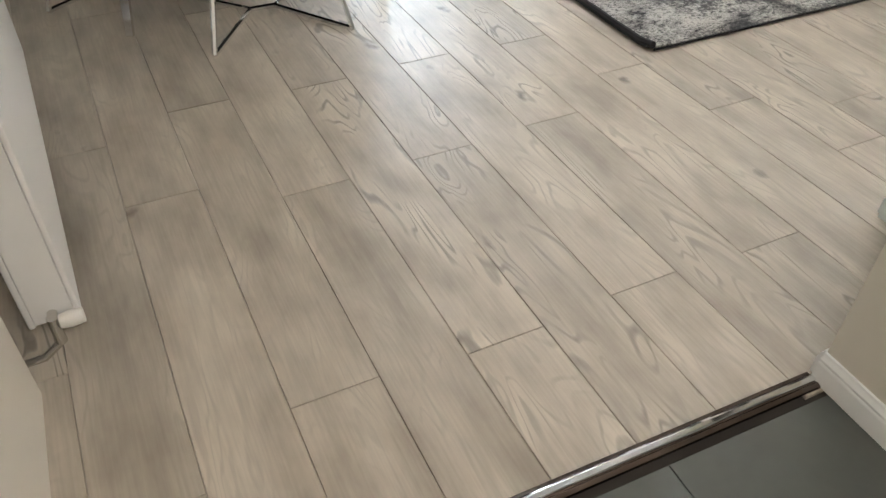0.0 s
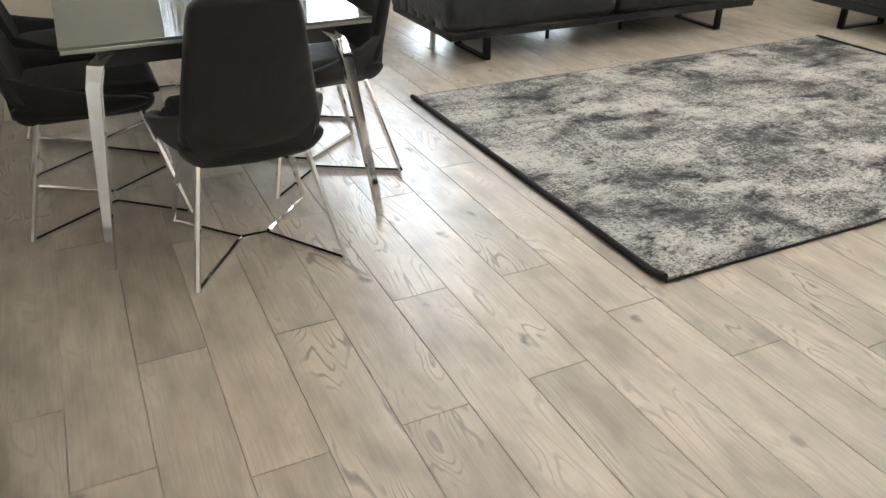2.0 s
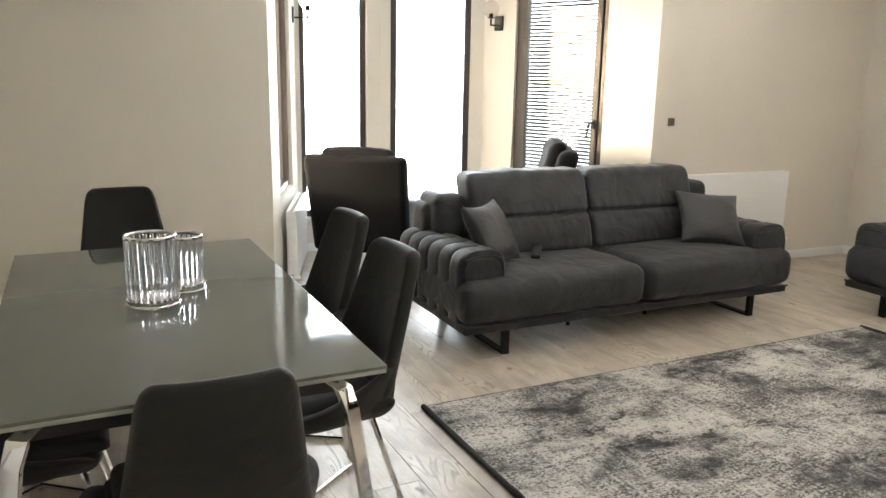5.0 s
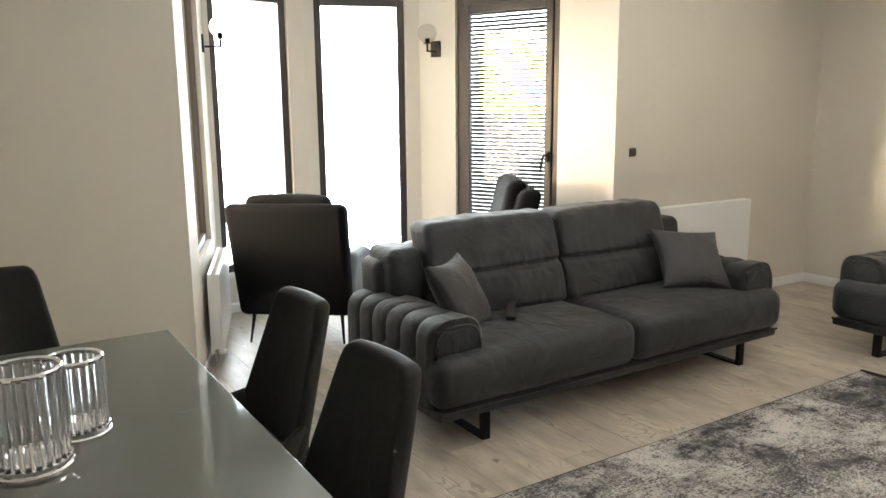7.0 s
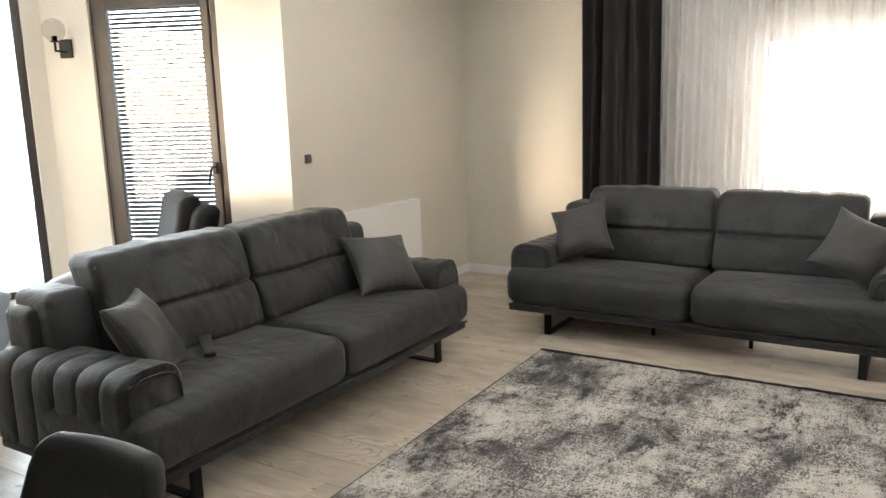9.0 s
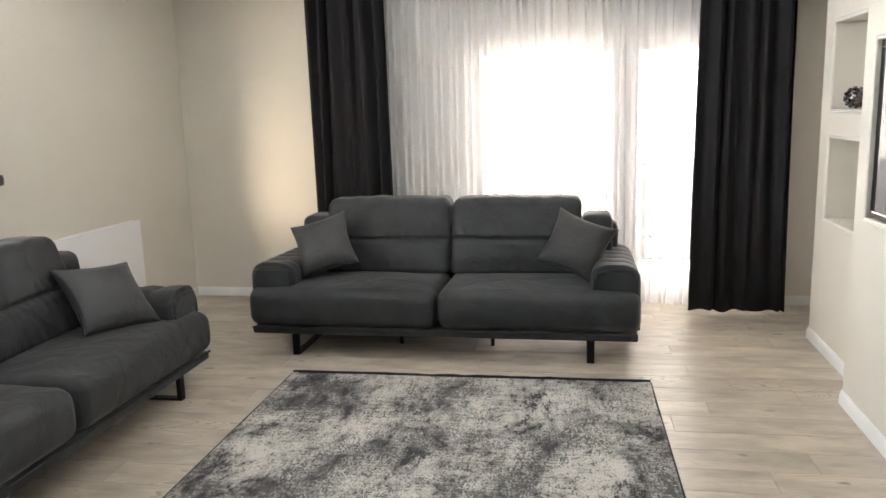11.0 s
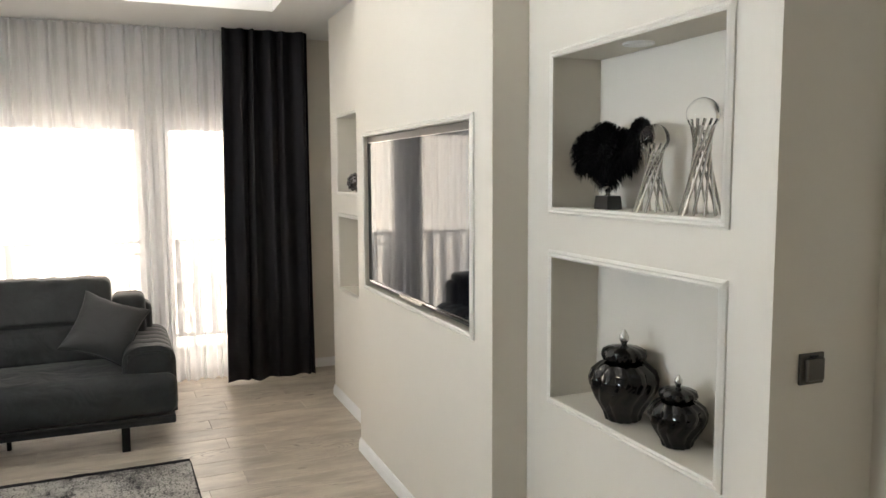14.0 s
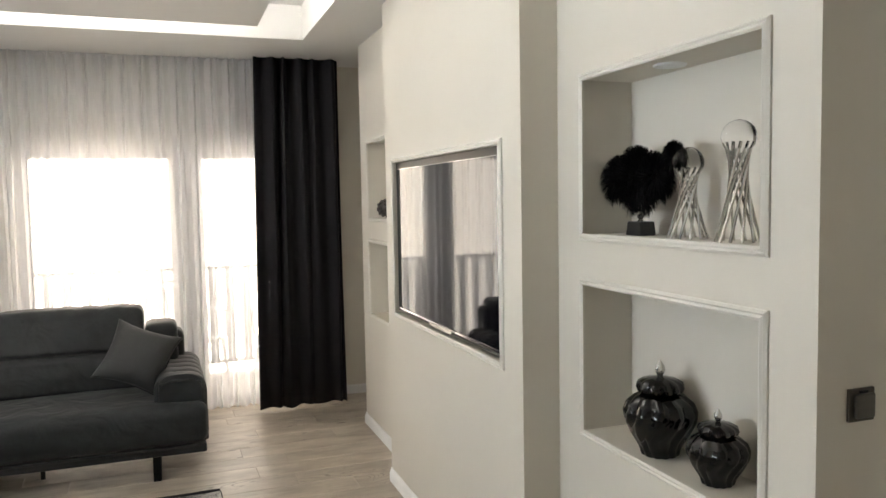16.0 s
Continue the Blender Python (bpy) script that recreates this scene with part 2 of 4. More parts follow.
WALL = mat("wall_paint", (0.66, 0.617, 0.543), 0.62, var=0.03, scale=1.5, bump=0.12, bscale=220)
NICHE = mat("niche_paint", (0.56, 0.53, 0.47), 0.6, var=0.03, scale=1.5, bump=0.12, bscale=220)
CEIL = mat("ceiling_paint", (0.74, 0.73, 0.71), 0.7, var=0.02, scale=1.2, bump=0.08, bscale=200)
TRIM = mat("white_trim", (0.78, 0.78, 0.77), 0.35, var=0.02, scale=3)
MOULD = mat("niche_moulding", (0.70, 0.665, 0.60), 0.45, var=0.02, scale=5)
RADW = mat("radiator_enamel", (0.82, 0.82, 0.82), 0.3)
FRAME = mat("window_frame_brown", (0.045, 0.036, 0.032), 0.38, var=0.1, scale=8)
SASH = mat("sash_grey_brown", (0.035, 0.029, 0.026), 0.4, var=0.08, scale=8)
TILE = mat("porcelain_tile", (0.105, 0.110, 0.098), 0.42, var=0.3, scale=2.2, bump=0.1, bscale=40)
GROUT = mat("grout", (0.16, 0.155, 0.145), 0.9, var=0.1, scale=20)
SUB = mat("screed", (0.055, 0.047, 0.04), 0.9, var=0.1)
CHROME = mat("chrome", (0.82, 0.82, 0.83), 0.07, 1.0, var=0.03, scale=12)
BRASSC = mat("brushed_threshold", (0.20, 0.165, 0.15), 0.16, 1.0, var=0.3, scale=6, stretch=(1, 10, 1))
SOFA = mat("sofa_microsuede", (0.0225, 0.0256, 0.0290), 0.6, var=0.55, scale=6, bump=0.45, bscale=90, spec=0.4, sheen=0.12)
SOFAP = mat("sofa_piping", (0.02, 0.021, 0.023), 0.7)
PILLOW = mat("pillow_satin", (0.026, 0.027, 0.029), 0.5, var=0.15, scale=4, bump=0.3, bscale=160, sheen=0.1)
CHAIR = mat("chair_velvet", (0.0135, 0.0140, 0.0130), 0.64, var=0.3, scale=7, bump=0.3, bscale=200, spec=0.28, sheen=0.07)
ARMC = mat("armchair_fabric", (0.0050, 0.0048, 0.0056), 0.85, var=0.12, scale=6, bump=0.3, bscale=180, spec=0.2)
# The same armchair fabric, paler and bluer with window light painted in.
ARMC_LIT = mat("armchair_fabric_window_lit", (0.17, 0.19, 0.22), 0.7, var=0.12, scale=6, bump=0.3, bscale=180, sheen=0.15)
BLACKM = mat("black_metal", (0.012, 0.012, 0.013), 0.4, 0.6, var=0.1, scale=9)
TOPG = mat("grey_glass_top", (0.12, 0.13, 0.115), 0.05, var=0.03, scale=1.5)
EDGE = mat("glass_edge", (0.38, 0.40, 0.37), 0.12, 0.4)
DARKW = mat("dark_apron", (0.015, 0.015, 0.016), 0.4, var=0.1)
BLACKOUT = mat("charcoal_curtain", (0.020, 0.019, 0.022), 0.85, var=0.2, scale=6, bump=0.3, bscale=300, stretch=(1, 1, 0.3), spec=0.2)
CERAM = mat("black_glazed_ceramic", (0.002, 0.002, 0.0022), 0.045, spec=0.5)
SILVER = mat("brushed_silver", (0.62, 0.61, 0.58), 0.25, 1.0, var=0.08, scale=20)
FEATHER = mat("black_feather", (0.004, 0.004, 0.005), 0.85, spec=0.15)
PLASTB = mat("black_plastic", (0.012, 0.012, 0.013), 0.3)
SCREEN = mat("tv_screen", (0.006, 0.006, 0.008), 0.04, spec=0.5)
SCREEN.node_tree.nodes["Principled BSDF"].inputs["Specular Tint"].default_value = (0.52, 0.74, 1.0, 1)
SOCK = mat("socket_graphite", (0.10, 0.09, 0.075), 0.35, 0.4, var=0.08, scale=30)
VALVEW = mat("valve_white", (0.78, 0.76, 0.72), 0.4)
CONC = mat("balcony_concrete", (0.42, 0.40, 0.38), 0.8, var=0.15, scale=3)
SLAT = mat("blind_slat", (0.04, 0.039, 0.039), 0.6)
GROUND = mat("dry_ground", (0.30, 0.27, 0.20), 0.95, var=0.35, scale=0.2)
HOUSEW = mat("house_render", (0.55, 0.40, 0.26), 0.8, var=0.1, scale=1)
RUGEDGE = mat("rug_binding", (0.018, 0.017, 0.018), 0.9, bump=0.4, bscale=200)
GLASS = glass_mat("clear_glass")
RIBG = glass_mat("ribbed_glass", (0.97, 0.98, 1.0), 0.01, 1.5)
RIBG.node_tree.nodes["Principled BSDF"].inputs["Transmission Weight"].default_value = 0.94
PANE = glass_mat("window_glass", (0.97, 0.99, 0.98))
def wrinkle(m, scale, depth):
    """Adds broad soft creases under a material's fine relief."""
    nt = m.node_tree
    tc, n, bp = nt.nodes.new("ShaderNodeTexCoord"), nt.nodes.new("ShaderNodeTexNoise"), nt.nodes.new("ShaderNodeBump")
    n.inputs["Scale"].default_value, n.inputs["Detail"].default_value, n.inputs["Distortion"].default_value = scale, 2.0, 1.1
    bp.inputs["Strength"].default_value, bp.inputs["Distance"].default_value = 0.6, depth
    nt.links.new(tc.outputs["Object"], n.inputs["Vector"])
    nt.links.new(n.outputs["Fac"], bp.inputs["Height"])
    fine = [x for x in nt.nodes if x.type == "BUMP" and x != bp][0]
    nt.links.new(bp.outputs[0], fine.inputs["Normal"])


wrinkle(SOFA, 6.0, 0.022)
wrinkle(PILLOW, 8.0, 0.016)
wrinkle(CHAIR, 7.0, 0.008)
SHEER, PLANK, RUG = sheer_mat(), plank_mat(), rug_mat()
LED = bpy.data.materials.new("led_strip")
LED.use_nodes = True
LED.node_tree.nodes["Principled BSDF"].inputs["Emission Color"].default_value = (1.0, 0.98, 0.95, 1)
LED.node_tree.nodes["Principled BSDF"].inputs["Emission Strength"].default_value = 6.5


# ---- mesh tools ----
class Shape:
    def __init__(self):
        self.v, self.f = [], []

    def add(self, verts, faces):
        n = len(self.v)
        self.v += [tuple(map(float, p)) for p in verts]
        self.f += [tuple(n + i for i in f) for f in faces]
        return self

    def box(self, lo, hi):
        (a, b, c), (d, e, g) = lo, hi
        v = [(x, y, z) for x in (a, d) for y in (b, e) for z in (c, g)]
        return self.add(v, [(0, 1, 3, 2), (4, 6, 7, 5), (0, 4, 5, 1), (2, 3, 7, 6), (0, 2, 6, 4), (1, 5, 7, 3)])

    def soft(self, lo, hi, r=0.01, cuts=0, arc=1, warp=None):
        """A box with rounded edges; cuts adds inner loops; warp moves points given their place and their -1..1 place."""
        lo, hi = np.array(lo, float), np.array(hi, float)
        half, mid = (hi - lo) / 2, (hi + lo) / 2
        r = min(r, *(half * 0.98))
        axes = []
        for h in half:
            inner = list(np.linspace(-(h - r), h - r, cuts + 2))
            edge = [h - r + r * k / arc for k in range(1, arc + 1)]
            axes.append([-e for e in reversed(edge)] + inner + edge)
        seen, verts, faces = {}, [], []

        def vid(p):
            key = tuple(np.round(p, 6))
            if key not in seen:
                q = np.array(p)
                inn = np.clip(q, -(half - r), half - r)
                d = q - inn
                n = np.linalg.norm(d)
                q = inn + (d / n * r if n > 1e-9 else 0)
                w = q + mid
                if warp:
                    w = warp(w, q / half)
                seen[key] = len(verts)
                verts.append(tuple(w))
            return seen[key]

        for ax in range(3):
            o1, o2 = (ax + 1) % 3, (ax + 2) % 3
            for s in (-1, 1):
                for i in range(len(axes[o1]) - 1):
                    for j in range(len(axes[o2]) - 1):
                        q = []
                        for di, dj in ((0, 0), (1, 0), (1, 1), (0, 1)):
                            p = [0, 0, 0]
                            p[ax], p[o1], p[o2] = s * half[ax], axes[o1][i + di], axes[o2][j + dj]
                            q.append(vid(p))
                        faces.append(tuple(q if s > 0 else reversed(q)))
        return self.add(verts, faces)

    def tube(self, path, r, n=8, flat=1.0, closed=False, cap=True):
        path = [Vector(p) for p in path]
        rings, m = [], len(path)
        up = Vector((0, 0, 1))
        for i, p in enumerate(path):
            a, b = path[(i - 1) % m if closed else max(i - 1, 0)], path[(i + 1) % m if closed else min(i + 1, m - 1)]
            t = (b - a).normalized()
            u = t.cross(up)
            if u.length < 0.05:
                u = t.cross(Vector((1, 0, 0)))
            u.normalize()
            w = u.cross(t)
            rr = r[i] if isinstance(r, (list, tuple)) else r
            rings.append([p + (u * math.cos(k * math.tau / n + math.pi / n) + w * math.sin(k * math.tau / n + math.pi / n) * flat) * rr for k in range(n)])
        verts = [q for ring in rings for q in ring]
        faces = []
        for i in range(m if closed else m - 1):
            j = (i + 1) % m
            for k in range(n):
                l = (k + 1) % n
                faces.append((i * n + k, j * n + k, j * n + l, i * n + l))
        if cap and not closed:
            faces += [tuple(range(n)), tuple((m - 1) * n + k for k in reversed(range(n)))]
        return self.add(verts, faces)

    def lathe(self, prof, n=32, at=(0, 0), warp=None):
        verts, faces = [], []
        for r, z in prof:
            for k in range(n):
                a = k * math.tau / n
                rr = warp(r, z, a) if warp else r
                verts.append((at[0] + rr * math.cos(a), at[1] + rr * math.sin(a), z))
        for i in range(len(prof) - 1):
            for k in range(n):
                l = (k + 1) % n
                faces.append((i * n + k, i * n + l, (i + 1) * n + l, (i + 1) * n + k))
        faces += [tuple(reversed(range(n))), tuple((len(prof) - 1) * n + k for k in range(n))]
        return self.add(verts, faces)

    def prism(self, pts, z0, z1):
        n = len(pts)
        v = [(x, y, z0) for x, y in pts] + [(x, y, z1) for x, y in pts]
        return self.add(v, [tuple(reversed(range(n))), tuple(range(n, 2 * n))] + [(i, (i + 1) % n, n + (i + 1) % n, n + i) for i in range(n)])

    def ball(self, c, r, n=16):
        prof = [(max(1e-4, r * math.sin(math.pi * i / n)), c[2] - r * math.cos(math.pi * i / n)) for i in range(n + 1)]
        return self.lathe(prof, n * 2, (c[0], c[1]))

    def moved(self, m):
        self.v = [tuple(m @ Vector(p)) for p in self.v]
        return self

    def mesh(self, name, material, smooth=True):
        me = bpy.data.meshes.new(name)
        me.from_pydata(self.v, [], self.f)
        me.materials.append(material)
        if smooth:
            me.shade_smooth()
            me.set_sharp_from_angle(angle=radians(38))
        return me

    def obj(self, name, material, parent=None, label="", smooth=True, **tags):
        bm = bmesh.new()
        me = self.mesh(name, material, smooth)
        bm.from_mesh(me)
        bmesh.ops.recalc_face_normals(bm, faces=bm.faces)
        bm.to_mesh(me)
        bm.free()
        ob = new(name, me)
        if smooth and len(me.vertices) < 3000:
            ob.modifiers.new("shading", "WEIGHTED_NORMAL").keep_sharp = True
        if parent:
            ob.parent = parent
        return tagged(ob, label, **tags)


def thing(name, label, category, m=None, group=""):
    ob = new(name)
    ob.empty_display_size = 0.1
    if m is not None:
        ob.matrix_world = m
    return tagged(ob, label, category, group)


def setting(shape, name, material, label, smooth=False, parent=None):
    return shape.obj(name, material, parent, label, smooth, kind="structure")


# ---- plan ----
H = 2.60
XW, XE, YN = -0.42, 6.50, 5.60
YS, NY, TVY = 0.60, 0.926, 1.065
C0, C1, C2, C3, C4 = (4.25, 5.60), (3.56, 7.08), (2.70, 7.34), (1.93, 7.24), (1.38, 5.60)
T = 0.22


def wall_run(name, a, b, openings=(), label="beige painted plaster wall", mat_=None, thick=T, z1=H + 0.35, z0=-0.05):
    """A wall from a to b with its room face on the line and its body to the left of the way; openings: (u0, u1, z0, z1)."""
    a, b = Vector(a), Vector(b)
    d = (b - a).normalized()
    length = (b - a).length
    s = Shape()
    u = 0.0
    for o in sorted(openings):
        if o[0] > u:
            s.box((u, 0, z0), (o[0], thick, z1))
        if o[2] > z0 + 0.01:
            s.box((o[0], 0, z0), (o[1], thick, o[2]))
        s.box((o[0], 0, o[3]), (o[1], thick, z1))
        u = o[1]
    if u < length:
        s.box((u, 0, z0), (length, thick, z1))
    m = Matrix.Translation((a.x, a.y, 0)) @ Matrix.Rotation(math.atan2(d.y, d.x), 4, "Z")
    ob = setting(s, name, mat_ or WALL, label)
    ob.matrix_world = m
    return ob


def skirting(a, b, name="baseboard", h=0.072):
    """White skirting from a to b, proud to the right of the way."""
    a, b = Vector(a), Vector(b)
    d = b - a
    s = Shape()
    prof = [(0, 0), (-0.015, 0), (-0.015, h * 0.62), (-0.011, h * 0.70), (-0.012, h * 0.80), (-0.007, h * 0.9), (-0.006, h), (0, h)]
    v = [(u, y, z) for u in (0, d.length) for y, z in prof]
    n = len(prof)
    s.add(v, [(i, (i + 1) % n, n + (i + 1) % n, n + i) for i in range(n)] + [tuple(reversed(range(n))), tuple(range(n, 2 * n))])
    ob = setting(s, name, TRIM, "white moulded skirting board", smooth=True)
    ob.matrix_world = Matrix.Translation((a.x, a.y, 0.001)) @ Matrix.Rotation(math.atan2(d.y, d.x), 4, "Z")
    return ob


# walls, clockwise seen from above with the body outside
wall_run("wall_west", (XW, 1.2), (XW, YN))
wall_run("wall_north_west", (XW - T, YN), C4)
wall_run("wall_north", C0, (XE + T, YN))
WIN_Y0, WIN_Y1, WIN_Z = 1.25, 3.15, 1.94
wall_run("wall_east", (XE, YN), (XE, 0.3), [(YN - WIN_Y1, YN - WIN_Y0, 0.02, WIN_Z)])
wall_run("wall_south_east", (XE, 0.45), (5.68, 0.45))
dEV = (Vector(C0) - Vector(C1)).length
wall_run("wall_bay_east", C1, C0, [(dEV - 1.30, dEV - 0.43, 0.02, 2.30)])
d2 = (Vector(C2) - Vector(C1)).length
d1 = (Vector(C3) - Vector(C2)).length
wall_run("wall_bay_north", C2, C1, [(0.085, d2 - 0.115, 0.30, 2.32)])
wall_run("wall_bay_north_west", C3, C2, [(0.04, d1 - 0.13, 0.30, 2.32)])
dW = (Vector(C3) - Vector(C4)).length
wall_run("wall_bay_west", C4, C3, [(0.42, 1.32, 0.64, 2.32)])

s = Shape()
s.box((2.858, 0.3, -0.05), (3.03, TVY, H + 0.1)).box((4.385, 0.3, -0.05), (4.545, TVY, H + 0.1))
s.box((3.03, 0.3, -0.05), (4.385, TVY, 0.962)).box((3.03, 0.3, 1.75), (4.385, TVY, H + 0.1)).box((3.03, 0.3, 0.962), (4.385, TVY - 0.13, 1.75))
setting(s, "wall_television", WALL, "pale beige chimney-like wall box with television recess")


def niche_wall(name, x0, x1, n0, n1, yb):
    s = Shape()
    s.box((x0, yb, -0.05), (n0, NY, H + 0.1)).box((n1, yb, -0.05), (x1, NY, H + 0.1))
    for z0, z1 in ((-0.05, 0.80), (1.277, 1.44), (1.925, H + 0.1)):
        s.box((n0, yb, z0), (n1, NY, z1))
    s.box((n0, yb, 0.80), (n1, 0.75, 1.277)).box((n0, yb, 1.44), (n1, 0.75, 1.925))
    setting(s, name, WALL, "pale beige wall with two recessed shelves")
    for z0, z1 in ((0.80, 1.277), (1.44, 1.925)):
        frame_mould(n0, n1, z0, z1, NY)


def frame_mould(x0, x1, z0, z1, y, w=0.024):
    s = Shape()
    prof = [(0.0, 0.0), (0.0, 0.008), (0.006, 0.012), (0.012, 0.008), (0.017, 0.012), (w, 0.006), (w, 0.0)]
    n = len(prof)
    v = []
    for sx_, sz_ in ((-1, -1), (1, -1), (1, 1), (-1, 1)):
        for d, h in prof:
            v.append(((x0 if sx_ < 0 else x1) + sx_ * (d - 0.002), y + h, (z0 if sz_ < 0 else z1) + sz_ * (d - 0.002)))
    f = [(k * n + i, k * n + i + 1, ((k + 1) % 4) * n + i + 1, ((k + 1) % 4) * n + i) for k in range(4) for i in range(n - 1)]
    s.add(v, f)
    setting(s, "moulding", MOULD, "thin painted picture-frame moulding round a recess", smooth=True)


niche_wall("wall_niche_near", 1.746, 2.858, 1.903, 2.684, 0.3)
niche_wall("wall_niche_far", 4.545, 5.68, 4.70, 5.47, 0.3)
frame_mould(3.03, 4.385, 0.962, 1.75, TVY)
wall_run("wall_south", (1.746, YS), (1.19, YS))
wall_run("wall_hall_east", (1.19, YS - T), (1.19, -1.6))
wall_run("wall_hall_south", (1.19 + T, -1.6), (-0.25 - T, -1.6))
wall_run("wall_hall_west", (-0.25, -1.6), (-0.25, 1.19))

# skirtings
skirting((XW, YN), C4)
skirting(C0, (XE, YN)); skirting((XE, YN), (XE, WIN_Y1 + 0.05)); skirting((XE, WIN_Y0 - 0.05), (XE, 0.45))
skirting(C4, C3); skirting(C3, C2); skirting(C2, C1)
skirting(C1, tuple(Vector(C1).lerp(Vector(C0), (dEV - 1.36) / dEV))); skirting(tuple(Vector(C1).lerp(Vector(C0), (dEV - 0.38) / dEV)), C0)
skirting((5.68, NY), (4.545, NY)); skirting((4.545, TVY), (2.858, TVY)); skirting((2.858, NY), (1.746, NY))
skirting((4.545, NY), (4.545, TVY)); skirting((2.858, TVY), (2.858, NY)); skirting((1.746, NY), (1.746, YS)); skirting((5.68, 0.45), (5.68, NY))
skirting((1.746, YS), (1.19, YS)); skirting((1.19, YS), (1.19, -1.6)); skirting((XW, 1.2), (XW, YN))

# beams under the ceiling
setting(Shape().box((6.38, 4.2, 2.43), (XE, YN, H + 0.05)), "beam_east", WALL, "painted ceiling beam")
setting(Shape().box((4.3, 5.47, 2.43), (6.05, YN, H + 0.05)), "beam_north", WALL, "painted ceiling beam")

# ceiling: soffit with a lit tray, an inner ring and an upper level
TR0, TR1 = (1.9, 1.32), (5.57, 4.95)
s = Shape()
s.box((-0.7, -1.9, H), (TR0[0], 7.7, H + 0.06)).box((TR1[0], -1.9, H), (6.9, 7.7, H + 0.06))
s.box((TR0[0], -1.9, H), (TR1[0], TR0[1], H + 0.06)).box((TR0[0], TR1[1], H), (TR1[0], 7.7, H + 0.06))
s.box((-0.7, -1.9, H + 0.22), (6.9, 7.7, H + 0.30))
s.box((TR0[0] - 0.06, TR0[1] - 0.06, H + 0.06), (TR0[0], TR1[1] + 0.06, H + 0.22)).box((TR1[0], TR0[1] - 0.06, H + 0.06), (TR1[0] + 0.06, TR1[1] + 0.06, H + 0.22))
s.box((TR0[0], TR0[1] - 0.06, H + 0.06), (TR1[0], TR0[1], H + 0.22)).box((TR0[0], TR1[1], H + 0.06), (TR1[0], TR1[1] + 0.06, H + 0.22))
a0, a1 = (2.25, 1.64), (5.24, 4.60)
b0, b1 = (2.75, 2.19), (4.75, 4.08)
for lo, hi in (((a0[0], a0[1]), (b0[0], a1[1])), ((b1[0], a0[1]), (a1[0], a1[1])), ((b0[0], a0[1]), (b1[0], b0[1])), ((b0[0], b1[1]), (b1[0], a1[1]))):
    s.box((*lo, H), (*hi, H + 0.05))
for x, y in ((2.5, 1.9), (5.0, 1.9), (2.5, 4.3), (5.0, 4.3)):
    s.box((x - 0.03, y - 0.03, H + 0.05), (x + 0.03, y + 0.03, H + 0.22))
setting(s, "ceiling", CEIL, "white plasterboard ceiling with lit stepped tray")
led = thing("ceiling_led_strip", "glowing white strips hidden above the ceiling tray ring", "light")
for k, (p, q) in enumerate(((a0, a1), ((b0[0] - 0.08, b0[1] - 0.08), (b1[0] + 0.08, b1[1] + 0.08)))):
    s = Shape()
    for e in ((p[0] + 0.02, p[1] + 0.02, q[0] - 0.02, p[1] + 0.07), (p[0] + 0.02, q[1] - 0.07, q[0] - 0.02, q[1] - 0.02), (p[0] + 0.02, p[1] + 0.07, p[0] + 0.07, q[1] - 0.07), (q[0] - 0.07, p[1] + 0.07, q[0] - 0.02, q[1] - 0.07)):
        s.box((e[0], e[1], H + 0.052), (e[2], e[3], H + 0.062))
    s.obj("strip", LED, led, smooth=False)

# hall tiles and threshold
floor = setting(Shape().box((-0.7, -1.9, -0.09), (6.8, 7.7, -0.012)), "floor", SUB, "grey oak laminate and dark tiled floor")
s = Shape()
sill = Shape()
prof = [(-0.022, 0.0), (-0.020, 0.005), (-0.012, 0.008), (-0.008, 0.005), (-0.003, 0.009), (0.008, 0.010), (0.012, 0.007), (0.018, 0.008), (0.022, 0.0)]
v = [(x, 0.592 + y, z) for x in (-0.25, 1.175) for y, z in prof]
n = len(prof)
sill.add(v, [(i, i + 1, n + i + 1, n + i) for i in range(n - 1)] + [tuple(range(n)), tuple(range(n, 2 * n))])
sill = sill.obj("threshold", BRASSC, None, "worn shiny metal threshold strip in the doorway", kind="structure")
ridge = Shape()
v = [(x, 0.592 + y + 0.0012 * noise.noise(Vector((x * 9, y * 90, 0))), z + 0.0016 * noise.noise(Vector((x * 14, 2, 0)))) for x in (-0.25 + 1.425 * k / 90 for k in range(91)) for y, z in ((-0.007, 0.006), (-0.004, 0.0112), (0.004, 0.0122), (0.0105, 0.008))]
ridge.add(v, [(4 * i + j, 4 * i + j + 1, 4 * i + j + 5, 4 * i + j + 4) for i in range(90) for j in range(3)])
ridge.obj("ridge", CHROME, sill, "silvery worn ridge")


